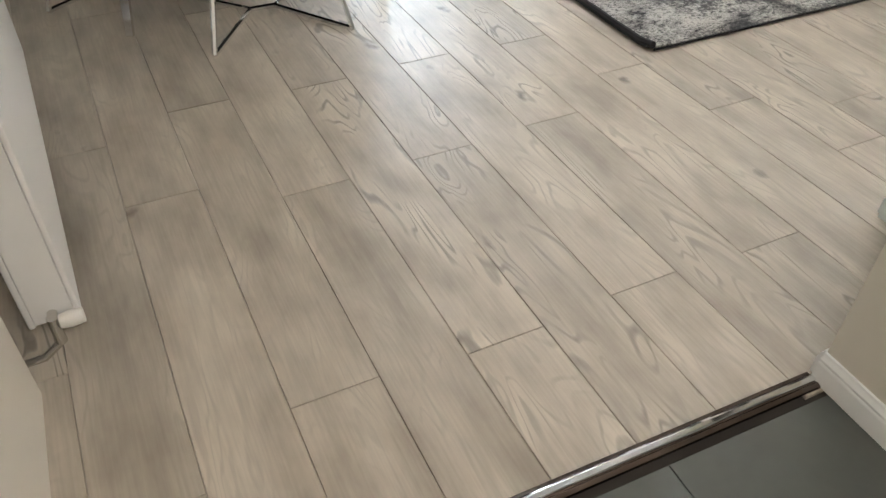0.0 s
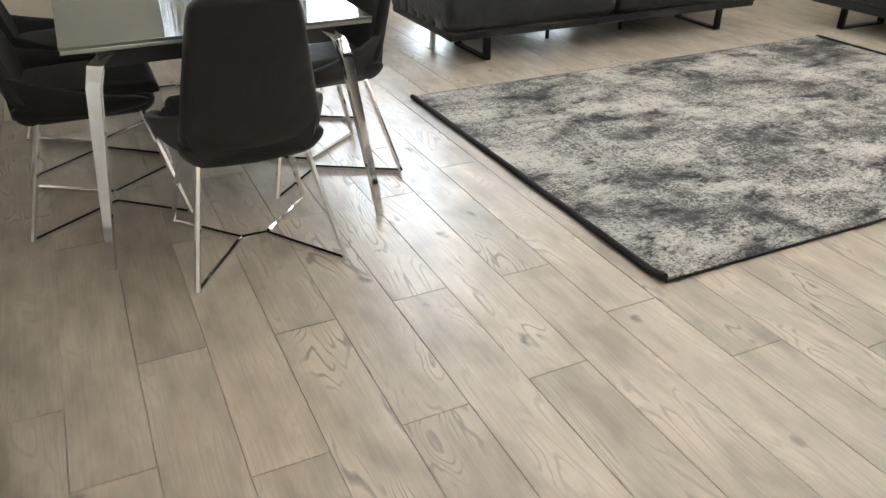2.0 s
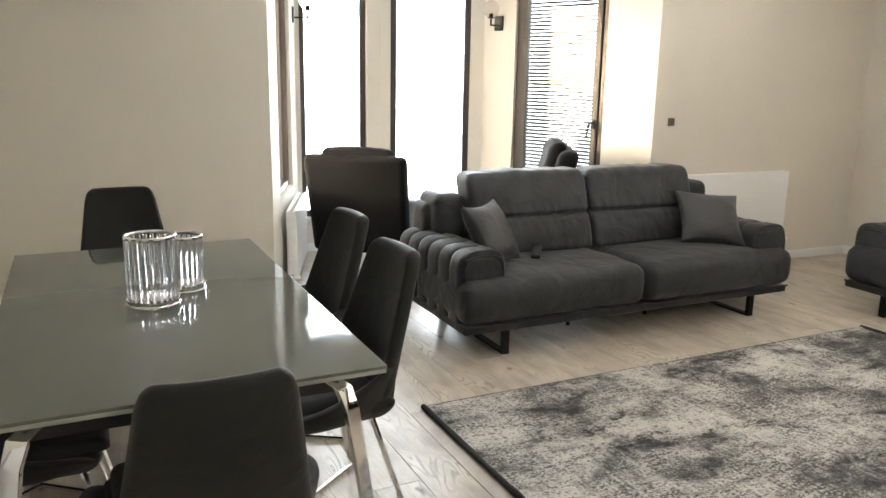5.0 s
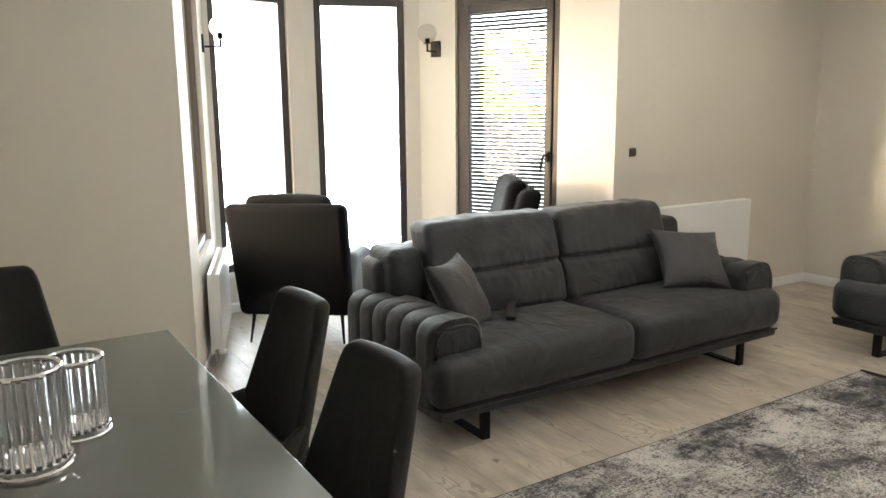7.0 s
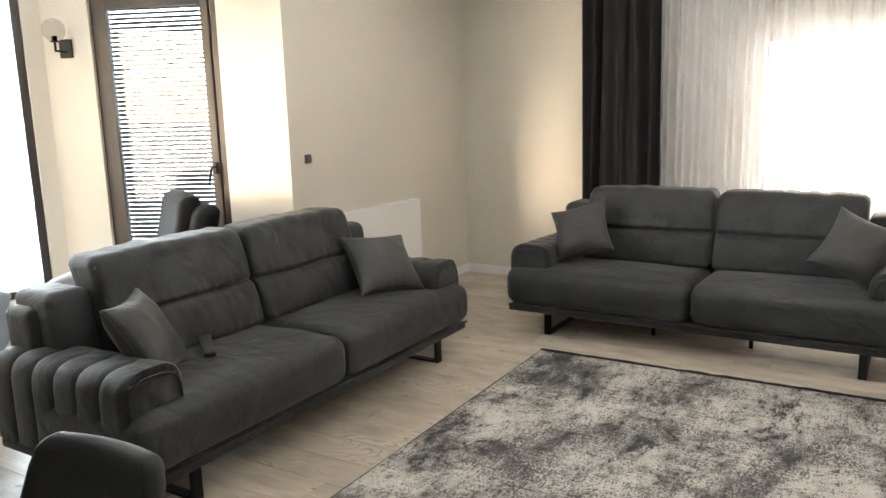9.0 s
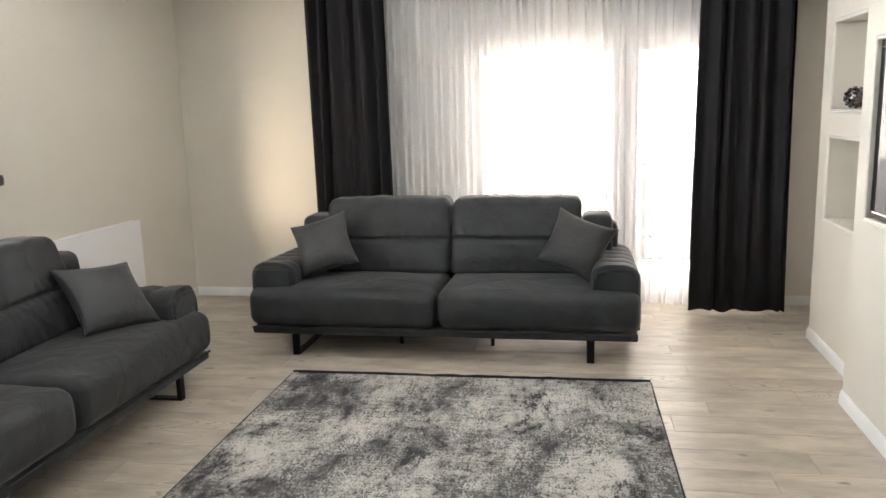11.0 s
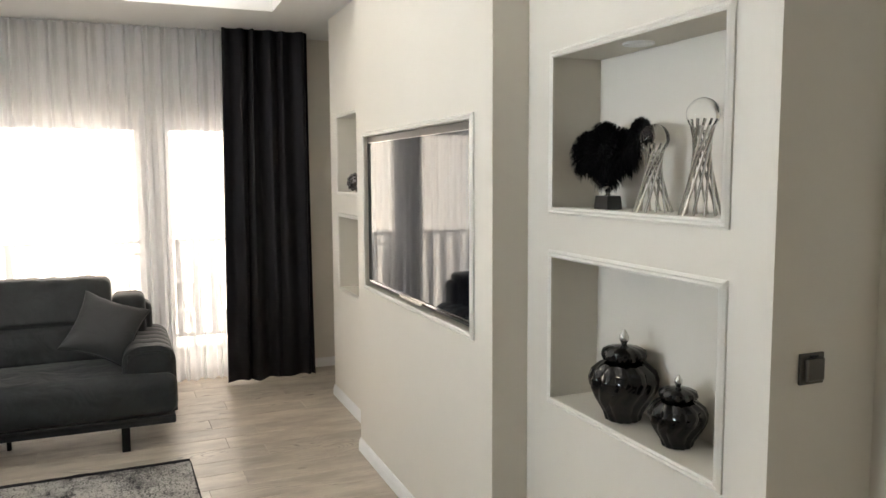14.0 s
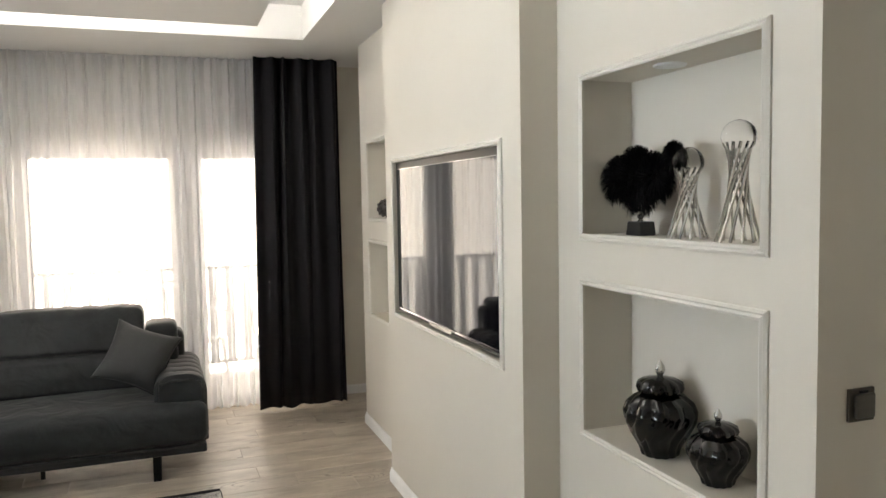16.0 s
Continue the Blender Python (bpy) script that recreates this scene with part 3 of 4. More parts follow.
# ---- windows ----
def window(name, m, w, z0, z1, sash=False, label="dark brown framed window", cat_="window"):
    """A framed pane in an opening; local x along the wall, y outward."""
    t = new(name)
    t.matrix_world = m
    tagged(t, label, kind="structure")
    f = Shape()
    k = 0.055
    f.soft((0, 0.03, z0), (k, 0.10, z1), 0.004).soft((w - k, 0.03, z0), (w, 0.10, z1), 0.004)
    f.soft((k, 0.03, z1 - k), (w - k, 0.10, z1), 0.004).soft((k, 0.03, z0), (w - k, 0.10, z0 + k), 0.004)
    f.obj("window_frame", FRAME, t)
    g0 = k
    if sash:
        q = Shape()
        j = 0.06
        q.soft((k + 0.003, 0.015, z0 + k), (k + j, 0.07, z1 - k), 0.006).soft((w - k - j, 0.015, z0 + k), (w - k - 0.003, 0.07, z1 - k), 0.006)
        q.soft((k + j, 0.015, z1 - k - j), (w - k - j, 0.07, z1 - k - 0.003), 0.006).soft((k + j, 0.015, z0 + k), (w - k - j, 0.07, z0 + k + j), 0.006)
        q.obj("sash", SASH, t)
        hd = Shape()
        hx = w - k - j / 2
        hd.soft((hx - 0.014, -0.004, 1.10), (hx + 0.014, 0.016, 1.18), 0.005).tube([(hx, 0.0, 1.15), (hx, -0.035, 1.15), (hx - 0.01, -0.045, 1.14), (hx - 0.03, -0.045, 1.03)], 0.009)
        hd.obj("handle", BLACKM, t)
        g0 = k + j
    p = Shape().box((g0, 0.05, z0 + g0), (w - g0, 0.056, z1 - g0)).obj("pane", PANE, t, smooth=False)
    p.visible_shadow = False
    return t


def along(a, b, u, y=0.0):
    a, b = Vector(a), Vector(b)
    d = (b - a).normalized()
    return Matrix.Translation((a.x + d.x * u, a.y + d.y * u, 0)) @ Matrix.Rotation(math.atan2(d.y, d.x), 4, "Z") @ Matrix.Translation((0, y, 0))


def blind(m, w, z0, z1):
    t = thing("venetian_blind", "fine pale metal slats hanging outside the glass", "blind", m, "outside blinds")
    me = Shape().soft((0.02, 0.0, 0), (w - 0.02, 0.025, 0.0022), 0.0005, warp=lambda p, q: (p[0], p[1], p[2] + 0.85 * p[1])).mesh("slat", SLAT)
    n = int((z1 - z0) / 0.030)
    for i in range(n):
        o = new("slat", me)
        o.parent = t
        o.location = (0, 0, z0 + i * 0.030)
    Shape().box((0.01, -0.004, z1), (w - 0.01, 0.03, z1 + 0.04)).obj("head_rail", SLAT, t, smooth=False)
    c = Shape()
    for x in (0.12, w - 0.12):
        c.box((x, 0.010, z0), (x + 0.003, 0.012, z1))
    c.obj("cord", SLAT, t, smooth=False)


wd = 0.87
window("door_balcony", along(C1, C0, dEV - 1.30), wd, 0.02, 2.30, True, "dark brown framed glass door with handle and outside blind")
blind(along(C1, C0, dEV - 1.30, 0.13), wd, 0.05, 2.24)
window("window_1", along(C2, C1, 0.085), d2 - 0.20, 0.30, 2.32)
window("window_2", along(C3, C2, 0.04), d1 - 0.17, 0.30, 2.32)
window("window_4", along(C4, C3, 0.42), 0.90, 0.64, 2.32)
for a, b, u, w in ((C2, C1, 0.06, d2 - 0.15), (C3, C2, 0.02, d1 - 0.13)):
    o = Shape().soft((0, -0.03, 0.268), (w, 0.035, 0.296), 0.006).obj("window_sill", TRIM, None, "white stone window sill", kind="structure")
    o.matrix_world = along(a, b, u)
me = along((XE, YN), (XE, 0.3), YN - WIN_Y1)
window("window_3", me @ pose(0, 0, 0), 1.03, 0.02, WIN_Z, False, "wide balcony window behind a sheer curtain")
window("door_balcony", me @ pose(1.16, 0, 0), 0.74, 0.02, WIN_Z, False, "glazed balcony door behind a sheer curtain")
setting(Shape().box((XE + 0.02, 1.99, 0.02), (XE + 0.12, 2.12, WIN_Z)), "window_post", SASH, "brown window post")

# ---- curtains ----
def curtain(name, y0, y1, x, z0, z1, amp, wave, material, label, ph=0.0, gather=0.0):
    s = Shape()
    n = int((y1 - y0) / wave * 10)
    rows = 14
    v = []
    for i in range(rows + 1):
        t = i / rows
        for j in range(n + 1):
            u = j / n
            k = u * (y1 - y0) / wave * math.tau
            g = 1 + 0.35 * math.sin(u * 9 + ph) - 0.45 * (1 - t) * gather
            yy = y0 + u * (y1 - y0) + 0.35 * amp * math.sin(k * 0.5 + t * 1.5 + ph)
            yy += gather * 0.05 * (1 - t) * (u - 0.5)
            v.append((x + amp * g * math.sin(k + 0.5 * math.sin(t * 2.0 + u * 5)) + 0.006 * math.sin(3 * t + 7 * u), yy, z0 + (z1 - z0) * t - (0.005 * math.sin(k * 0.5 + ph) if i == 0 else 0)))
    f = [(i * (n + 1) + j, i * (n + 1) + j + 1, (i + 1) * (n + 1) + j + 1, (i + 1) * (n + 1) + j) for i in range(rows) for j in range(n)]
    s.add(v, f)
    return s


def drape(name, y0, y1, x, z0, amp, wave, material, label, ph=0.0, thick=0.0):
    t = thing(name, label, "curtain", None, "curtains at the wide window")
    s = curtain(name, y0, y1, x, z0, H - 0.001, amp, wave, material, label, ph, 1.0 if thick else 0.0)
    ob = s.obj("cloth", material, t)
    if thick:
        md = ob.modifiers.new("thickness", "SOLIDIFY")
        md.thickness = thick
    Shape().soft((x - 0.006, y0 + 0.01, H - 0.012), (x + 0.006, y1 - 0.01, H - 0.001), 0.003).obj("rail", material, t)
    return t


drape("blackout_curtain", 3.78, 4.37, 6.24, 0.02, 0.046, 0.105, BLACKOUT, "floor-length charcoal curtain in deep folds beside the sheer", 0.3, 0.003)
drape("blackout_curtain", 0.95, 1.56, 6.24, 0.02, 0.046, 0.105, BLACKOUT, "floor-length charcoal curtain in deep folds beside the niches", 1.7, 0.003)
drape("sheer_curtain", 1.35, 4.0, 6.36, 0.03, 0.028, 0.060, SHEER, "floor-length white translucent sheer glowing with daylight", 0.9)


# ---- sofas ----
def sofa(m, label):
    t = thing("sofa", label, "sofa", m, "pair of sofas")
    W = 1.20
    Shape().soft((-W + 0.015, 0.02, 0.145), (W - 0.015, 0.93, 0.19), 0.012, arc=2).obj("base", SOFA, t)
    Shape().tube([(-W + 0.02, 0.012, 0.19), (W - 0.02, 0.012, 0.19)], 0.006).obj("piping", SOFAP, t)

    def seatwarp(sgn):
        def w(p, q):
            x, y, z = p
            crown = (1 - q[0] ** 2) * (1 - q[1] ** 2)
            if q[2] > 0:
                z += 0.022 * crown + 0.006 * noise.noise(Vector((x * 5, y * 5, 3.0 + sgn)))
                z -= 0.010 * max(0, q[1])
            if q[1] < -0.9:
                y -= 0.014 * (1 - q[2] ** 2)
            return (x, y, z)
        return w

    for sgn in (-1, 1):
        lo, hi = ((-W, 0.0, 0.195), (-0.004, 0.66, 0.435)) if sgn < 0 else ((0.004, 0.0, 0.195), (W, 0.66, 0.435))
        c = Shape().soft(lo, hi, 0.065, cuts=10, arc=4, warp=seatwarp(sgn))
        c.obj("seat_cushion", SOFA, t)
    # back frame
    Shape().soft((-W + 0.10, 0.72, 0.19), (W - 0.10, 0.93, 0.74), 0.05, cuts=3, arc=3, warp=lambda p, q: (p[0], p[1] + 0.03 * (q[2] + 1) / 2, p[2])).obj("back_frame", SOFA, t)
    for sgn in (-1, 1):
        x0, x1 = (-0.862, -0.008) if sgn < 0 else (0.008, 0.862)

        def bw(p, q):
            x, y, z = p
            v = (z - 0.44) / 0.47
            pinch = math.exp(-((z - 0.655) / 0.016) ** 2)
            front = q[1] < 0
            y += 0.16 * v
            if front:
                y += 0.030 * pinch - 0.030 * (1 - q[0] ** 2) * math.sin(min(1, max(0, v)) * math.tau * 0.5)
                y += 0.009 * noise.noise(Vector((x * 8, z * 6, 1.0 + sgn * 3)))
                fold = abs(noise.noise(Vector((x * 17 + 3 * z, z * 3, 7.0 + sgn)))) ** 0.6
                y += 0.014 * fold * (math.exp(-((z - 0.70) / 0.05) ** 2) + 0.8 * math.exp(-((z - 0.61) / 0.035) ** 2) + 0.7 * math.exp(-((z - 0.47) / 0.05) ** 2))
            if q[2] > 0.8:
                z += 0.008 * (1 - q[0] ** 4) + 0.012 * noise.noise(Vector((x * 9, 2.0, sgn))) - 0.012 * q[0] ** 8
            return (x, y, z)
        Shape().soft((x0, 0.50, 0.43), (x1, 0.70, 0.915), 0.040, cuts=46, arc=4, warp=bw).obj("back_cushion", SOFA, t)
    # side wings behind the arms
    for sgn in (-1, 1):
        a, b = sorted((sgn * 0.86, sgn * 1.06))
        Shape().soft((a, 0.62, 0.42), (b, 0.90, 0.80), 0.05, cuts=2, arc=3, warp=lambda p, q: (p[0], p[1] + 0.05 * (q[2] + 1) / 2, p[2])).obj("wing", SOFA, t)
    # channelled arms
    for sgn in (-1, 1):
        rows, ring = 66, 26
        v = []
        for i in range(rows + 1):
            u = i / rows
            y = 0.075 + u * 0.85
            rib = abs(math.sin(u * math.pi * 6.0)) ** 0.45 if 0.1 < u else 1.0
            top = 0.592 - 0.02 * u
            endr = min(1.0, math.sqrt(max(0.0, 1 - (1 - min(1, u / 0.035)) ** 2)) * 0.12 + 0.88)
            for k in range(ring):
                a_ = k / (ring - 1)
                ang = math.pi * (1.0 - a_)
                cx = sgn * 1.055
                hw, hh = 0.145, 0.145
                ex = math.copysign(abs(math.cos(ang)) ** 0.62, math.cos(ang)) * hw
                ez = abs(math.sin(ang)) ** 0.62 * hh
                outer = 1.0 if ex * sgn > -0.05 else 0.0
                sh = 1 - 0.10 * (1 - rib) * (0.4 + 0.6 * outer)
                zz = top - hh + ez * sh
                xx = cx + ex * sh * endr
                if k == 0 or k == ring - 1:
                    zz = 0.20
                v.append((xx, y, zz))
        f = [(i * ring + k, i * ring + k + 1, (i + 1) * ring + k + 1, (i + 1) * ring + k) for i in range(rows) for k in range(ring - 1)]
        f += [tuple(range(ring)), tuple(rows * ring + k for k in reversed(range(ring)))]
        arm = Shape().add(v, f).obj("arm", SOFA, t)
        pts = []
        for k in range(17):
            ang = math.pi * k / 16
            pts.append((sgn * 1.055 - math.copysign(abs(math.cos(ang)) ** 0.6, math.cos(ang)) * 0.118, 0.066, 0.425 + abs(math.sin(ang)) ** 0.6 * 0.135))
        Shape().tube(pts, 0.006).obj("arm_piping", SOFAP, arm)
        Shape().soft((sgn * 1.055 - 0.118, 0.066, 0.43), (sgn * 1.055 + 0.118, 0.09, 0.55), 0.02, cuts=2, arc=2).obj("arm_front_panel", SOFA, arm)
    # sled legs
    for sgn in (-1, 1):
        x = sgn * 0.915
        s = Shape()
        s.soft((x - 0.022, 0.05, 0.0), (x + 0.022, 0.075, 0.148), 0.002).soft((x - 0.022, 0.45, 0.0), (x + 0.022, 0.475, 0.148), 0.002)
        s.soft((x - 0.022, 0.075, 0.0), (x + 0.022, 0.45, 0.014), 0.002)
        s.obj("leg", BLACKM, t)
        Shape().soft((x - 0.022, 0.85, 0.0), (x + 0.022, 0.875, 0.148), 0.002).obj("rear_leg", BLACKM, t)
        Shape().tube([(sgn * 0.3, 0.35, 0.0), (sgn * 0.3, 0.35, 0.148)], 0.013, 10).obj("middle_leg", BLACKM, t)
    return t


def pillow(m, label, w=0.39):
    def wp(p, q):
        x, y, z = p
        fx, fy = abs(q[0]), abs(q[2])
        pinch = 1 - 0.14 * (1 - fx ** 2) * fy ** 2, 1 - 0.14 * (1 - fy ** 2) * fx ** 2
        th = (1 - fx ** 2.6) * (1 - fy ** 2.6)
        yy = y * (0.08 + 1.0 * math.sqrt(max(th, 0))) + 0.005 * noise.noise(Vector((x * 12, z * 12, 4)))
        return (x * pinch[1], yy, z * pinch[0])
    t = thing("cushion", label, "cushion", m, "scatter cushions")
    Shape().soft((-w / 2, -0.075, -w / 2), (w / 2, 0.075, w / 2), 0.012, cuts=14, arc=2, warp=wp).obj("cover", PILLOW, t)
    pts = []
    for i in range(48):
        k = i / 12
        side, u = int(k), k - int(k)
        c = [(-1, -1), (1, -1), (1, 1), (-1, 1)]
        a, b = Vector(c[side]), Vector(c[(side + 1) % 4])
        q = a.lerp(b, u)
        e = 1 - 0.14 * (1 - min(abs(q.x), abs(q.y)) ** 2) if max(abs(q.x), abs(q.y)) > 0.99 else 1
        pts.append((q.x * w / 2 * (e if abs(q.x) > 0.99 else 1), 0, q.y * w / 2 * (e if abs(q.y) > 0.99 else 1)))
    Shape().tube(pts, 0.004, 6, closed=True).obj("piping", SOFAP, t)
    return t


S1 = Matrix.Translation((3.30, 4.39, 0)) @ Matrix.Rotation(radians(1.2), 4, "Z")
S2 = Matrix.Translation((4.97, 3.21, 0)) @ Matrix.Rotation(radians(-89.5), 4, "Z")
sofa(S1, "dark grey microsuede two-seat sofa with ribbed arms, back to the bay")
sofa(S2, "dark grey microsuede two-seat sofa with ribbed arms before the sheer curtain")
pillow(S1 @ pose(-0.86, 0.35, 0.615, -30, 0, 34), "plain dark grey cushion leaning against the sofa arm", 0.38)
pillow(S1 @ pose(0.785, 0.35, 0.600, -46, 4, -26), "plain dark grey cushion leaning in the sofa corner", 0.42)
pillow(S2 @ pose(-0.80, 0.36, 0.655, -34, -16, 12), "plain dark grey cushion leaning against the sofa arm")
pillow(S2 @ pose(0.83, 0.36, 0.655, -34, 20, -12), "plain dark grey cushion leaning against the sofa arm")
rc = thing("remote_control", "small black remote control lying on the sofa seat", "remote control", pose(2.745, 4.735, 0.482, 12, 0, -34))
Shape().soft((-0.026, -0.09, -0.006), (0.026, 0.09, 0.018), 0.007, arc=2).obj("body", PLASTB, rc)
bt = Shape()
for i in range(8):
    for j in range(3):
        bt.soft((-0.014 + j * 0.011, -0.07 + i * 0.017, 0.0175), (-0.007 + j * 0.011, -0.062 + i * 0.017, 0.0195), 0.001)
bt.obj("buttons", SOCK, rc)

# ---- rug ----
RW, RD = 2.97, 2.035
rug = thing("rug", "large grey and charcoal distressed patterned rug on the laminate", "rug", pose(3.208, 2.958, 0, 0, 0, 1.4))


def rugwarp(p, q):
    x, y, z = p
    c = max(0.0, (abs(q[0]) + abs(q[1])) - 1.93) * 12
    lift = 0.012 * c if q[0] < 0 and q[1] < 0 else 0.004 * c
    z += lift + (0.004 * max(0, noise.noise(Vector((x * 1.7, y * 1.7, 0)))) if z > 0.004 else 0)
    x += 0.006 * noise.noise(Vector((y * 3, 7, 0)))
    y += 0.006 * noise.noise(Vector((x * 3, 11, 0)))
    return (x, y, z)


Shape().soft((-RW / 2, -RD / 2, 0.001), (RW / 2, RD / 2, 0.012), 0.004, cuts=30, arc=1, warp=rugwarp).obj("field", RUG, rug)
for sgn in (-1, 1):
    pts = [(sgn * (RW / 2 + 0.006 + 0.004 * noise.noise(Vector((k, sgn, 0)))), -RD / 2 + RD * k / 30, 0.011 + (0.014 if k in (0,) and sgn < 0 else 0) + 0.003 * abs(noise.noise(Vector((k * 0.9, 3, sgn))))) for k in range(31)]
    Shape().tube(pts, [(0.013 if sgn < 0 else 0.012) * (1 + 0.5 * noise.noise(Vector((k * 1.3, sgn * 5, 2)))) for k in range(31)], 8).obj("end_roll", RUGEDGE, rug, "dark curled rug end")
    pts = [(-RW / 2 + RW * k / 30, sgn * (RD / 2 + 0.002), 0.007) for k in range(31)]
    Shape().tube(pts, 0.005, 6).obj("side_binding", RUGEDGE, rug)


# ---- dining chairs ----
def chair(m, label):
    t = thing("dining_chair", label, "chair", m, "chairs round the dining table")

    def sw(p, q):
        x, y, z = p
        x *= 1 - 0.10 * max(0, -q[1])
        if q[2] < 0:
            x *= 0.86
            y = y * 0.9
        if q[2] > 0:
            z += 0.015 * (1 - q[0] ** 2) * (1 - q[1] ** 2)
        return (x, y, z)
    Shape().soft((-0.205, -0.19, 0.425), (0.205, 0.245, 0.49), 0.03, cuts=6, arc=3, warp=sw).obj("seat", CHAIR, t)

    def bkw(p, q):
        v = (p[2] - 0.395) / 0.51
        if v < 0.2:
            hw = 0.165 + 0.050 * math.sin(max(0, v) / 0.2 * math.pi / 2)
        else:
            hw = 0.215 - 0.067 * (v - 0.2) / 0.8
        if v > 0.9:
            hw *= 1 - 0.13 * ((v - 0.9) / 0.1) ** 2
        y = p[1] - 0.205 - 0.140 * max(0, v - 0.04) + 0.045 * q[0] ** 2 * (0.4 + 0.6 * (1 - v)) + (0.05 * (0.12 - v) / 0.12 if v < 0.12 else 0)
        return (q[0] * hw, y, p[2])
    Shape().soft((-0.2, -0.026, 0.395), (0.2, 0.026, 0.905), 0.024, cuts=14, arc=3, warp=bkw).obj("backrest", CHAIR, t)

    def pan(p, q):
        k = (1 - q[2]) / 2
        return (p[0] * (1 - 0.24 * k), p[1] * (1 - 0.12 * k), p[2] + 0.012 * q[0] ** 2)
    Shape().soft((-0.24, -0.235, 0.372), (0.24, 0.235, 0.455), 0.06, cuts=5, arc=4, warp=pan).obj("seat_shell", CHAIR, t)
    for sg in (-1, 1):
        rows, ring = 18, 16
        v = []
        for i in range(rows + 1):
            s_ = i / rows
            x = sg * (0.165 + 0.085 * math.sin(min(1, s_ * 1.5) * math.pi / 2) - 0.03 * max(0, s_ - 0.7) / 0.3)
            y = -0.225 + 0.43 * s_
            top = 0.575 - 0.115 * s_ ** 0.8
            bot = 0.405 + 0.015 * s_
            hh, th = (top - bot) / 2, 0.024
            if s_ > 0.9:
                hh *= 1 - 0.5 * ((s_ - 0.9) / 0.1) ** 2
                th *= 1 - 0.4 * ((s_ - 0.9) / 0.1) ** 2
            zc = (top + bot) / 2
            for k in range(ring):
                a = k * math.tau / ring
                ca, sa = math.cos(a), math.sin(a)
                flare = 0.022 * sa * sg
                v.append((x + math.copysign(abs(ca) ** 0.7, ca) * th + flare, y, zc + math.copysign(abs(sa) ** 0.8, sa) * hh))
        f = [(i * ring + k, i * ring + (k + 1) % ring, (i + 1) * ring + (k + 1) % ring, (i + 1) * ring + k) for i in range(rows) for k in range(ring)]
        f += [tuple(range(ring)), tuple(rows * ring + k for k in reversed(range(ring)))]
        Shape().add(v, f).obj("armrest", CHAIR, t)
    # wire base
    r = 0.0098
    hub = {-1: (-0.045, 0.03, 0.012), 1: (0.045, 0.03, 0.012)}
    for sx_ in (-1, 1):
        fb, ff = (sx_ * 0.245, -0.26, 0.008), (sx_ * 0.245, 0.27, 0.008)
        Shape().tube([fb, (sx_ * 0.165, -0.15, 0.405)], r, 6).obj("leg", CHROME, t)
        Shape().tube([ff, (sx_ * 0.165, 0.17, 0.405)], r, 6).obj("leg", CHROME, t)
        Shape().tube([fb, hub[sx_], ff], r, 6).obj("floor_rail", CHROME, t)
    Shape().tube([hub[-1], hub[1]], r, 6).obj("cross_rail", CHROME, t)
    return t


ch = chair(pose(0.602, 2.712, 0, 0, 0, 1), "dark grey dining chair on chrome wire base, at the table end")
for x, y, a, l in ((0.995, 3.285, 96, "beside sofa"), (1.045, 3.95, 96, "beside sofa"), (0.145, 3.27, -89, "on wall side"), (0.12, 3.87, -86, "on wall side"), (0.52, 4.655, 182, "at far end")):
    c = copy_thing(ch, pose(x, y, 0, 0, 0, a) @ Matrix.Scale(1.02, 4))
    c["label"] = "dark grey dining chair with chrome wire base, " + l

# ---- dining table ----
tb = thing("dining_table", "grey glass dining table with angled chrome legs", "table", pose(0.58, 3.585, 0, 0, 0, 1.4))
TX, TY, TZ = 0.475, 0.865, 0.735
Shape().soft((-TX, -TY, TZ - 0.010), (TX, TY, TZ), 0.002).obj("tabletop", TOPG, tb)
LEAF = 0.068
Shape().box((-TX + 0.004, LEAF - 0.0006, TZ - 0.002), (TX - 0.004, LEAF + 0.0006, TZ + 0.0002)).obj("leaf_joint", DARKW, tb, "thin dark joint of the extending leaf", smooth=False)
Shape().soft((-TX + 0.002, -TY + 0.002, TZ - 0.022), (TX - 0.002, TY - 0.002, TZ - 0.0105), 0.002).obj("top_edge", EDGE, tb, "pale polished edge band")
Shape().soft((-TX + 0.10, -TY + 0.10, TZ - 0.095), (TX - 0.10, TY - 0.10, TZ - 0.023), 0.003).obj("apron", DARKW, tb)
for sx_ in (-1, 1):
    for sy_ in (-1, 1):
        s = Shape()
        pts = [(sx_ * 0.20, sy_ * 0.70, TZ - 0.05), (sx_ * 0.34, sy_ * 0.745, TZ - 0.052), (sx_ * 0.385, sy_ * 0.765, TZ - 0.085), (sx_ * 0.405, sy_ * 0.775, TZ - 0.15), (sx_ * 0.475, sy_ * 0.855, 0.0)]
        wid = [0.030, 0.036, 0.038, 0.034, 0.020]
        v = []
        for p, w in zip(pts, wid):
            n_ = Vector((sx_ * 0.5, sy_ * 1.0, 0)).normalized()
            tt = Vector((-n_.y, n_.x, 0))
            for a_, b_ in ((-1, -1), (1, -1), (1, 1), (-1, 1)):
                v.append(tuple(Vector(p) + tt * a_ * w * 0.5 * 1.4 + n_ * b_ * 0.009))
        f = [(k * 4 + i, k * 4 + (i + 1) % 4, (k + 1) * 4 + (i + 1) % 4, (k + 1) * 4 + i) for k in range(4) for i in range(4)] + [(0, 1, 2, 3), (16, 17, 18, 19)]
        s.add([(x, y, max(0.0, z)) for x, y, z in v], f)
        lg = s.obj("leg", CHROME, tb)
        bv = lg.modifiers.new("edge", "BEVEL")
        bv.width, bv.segments = 0.002, 2


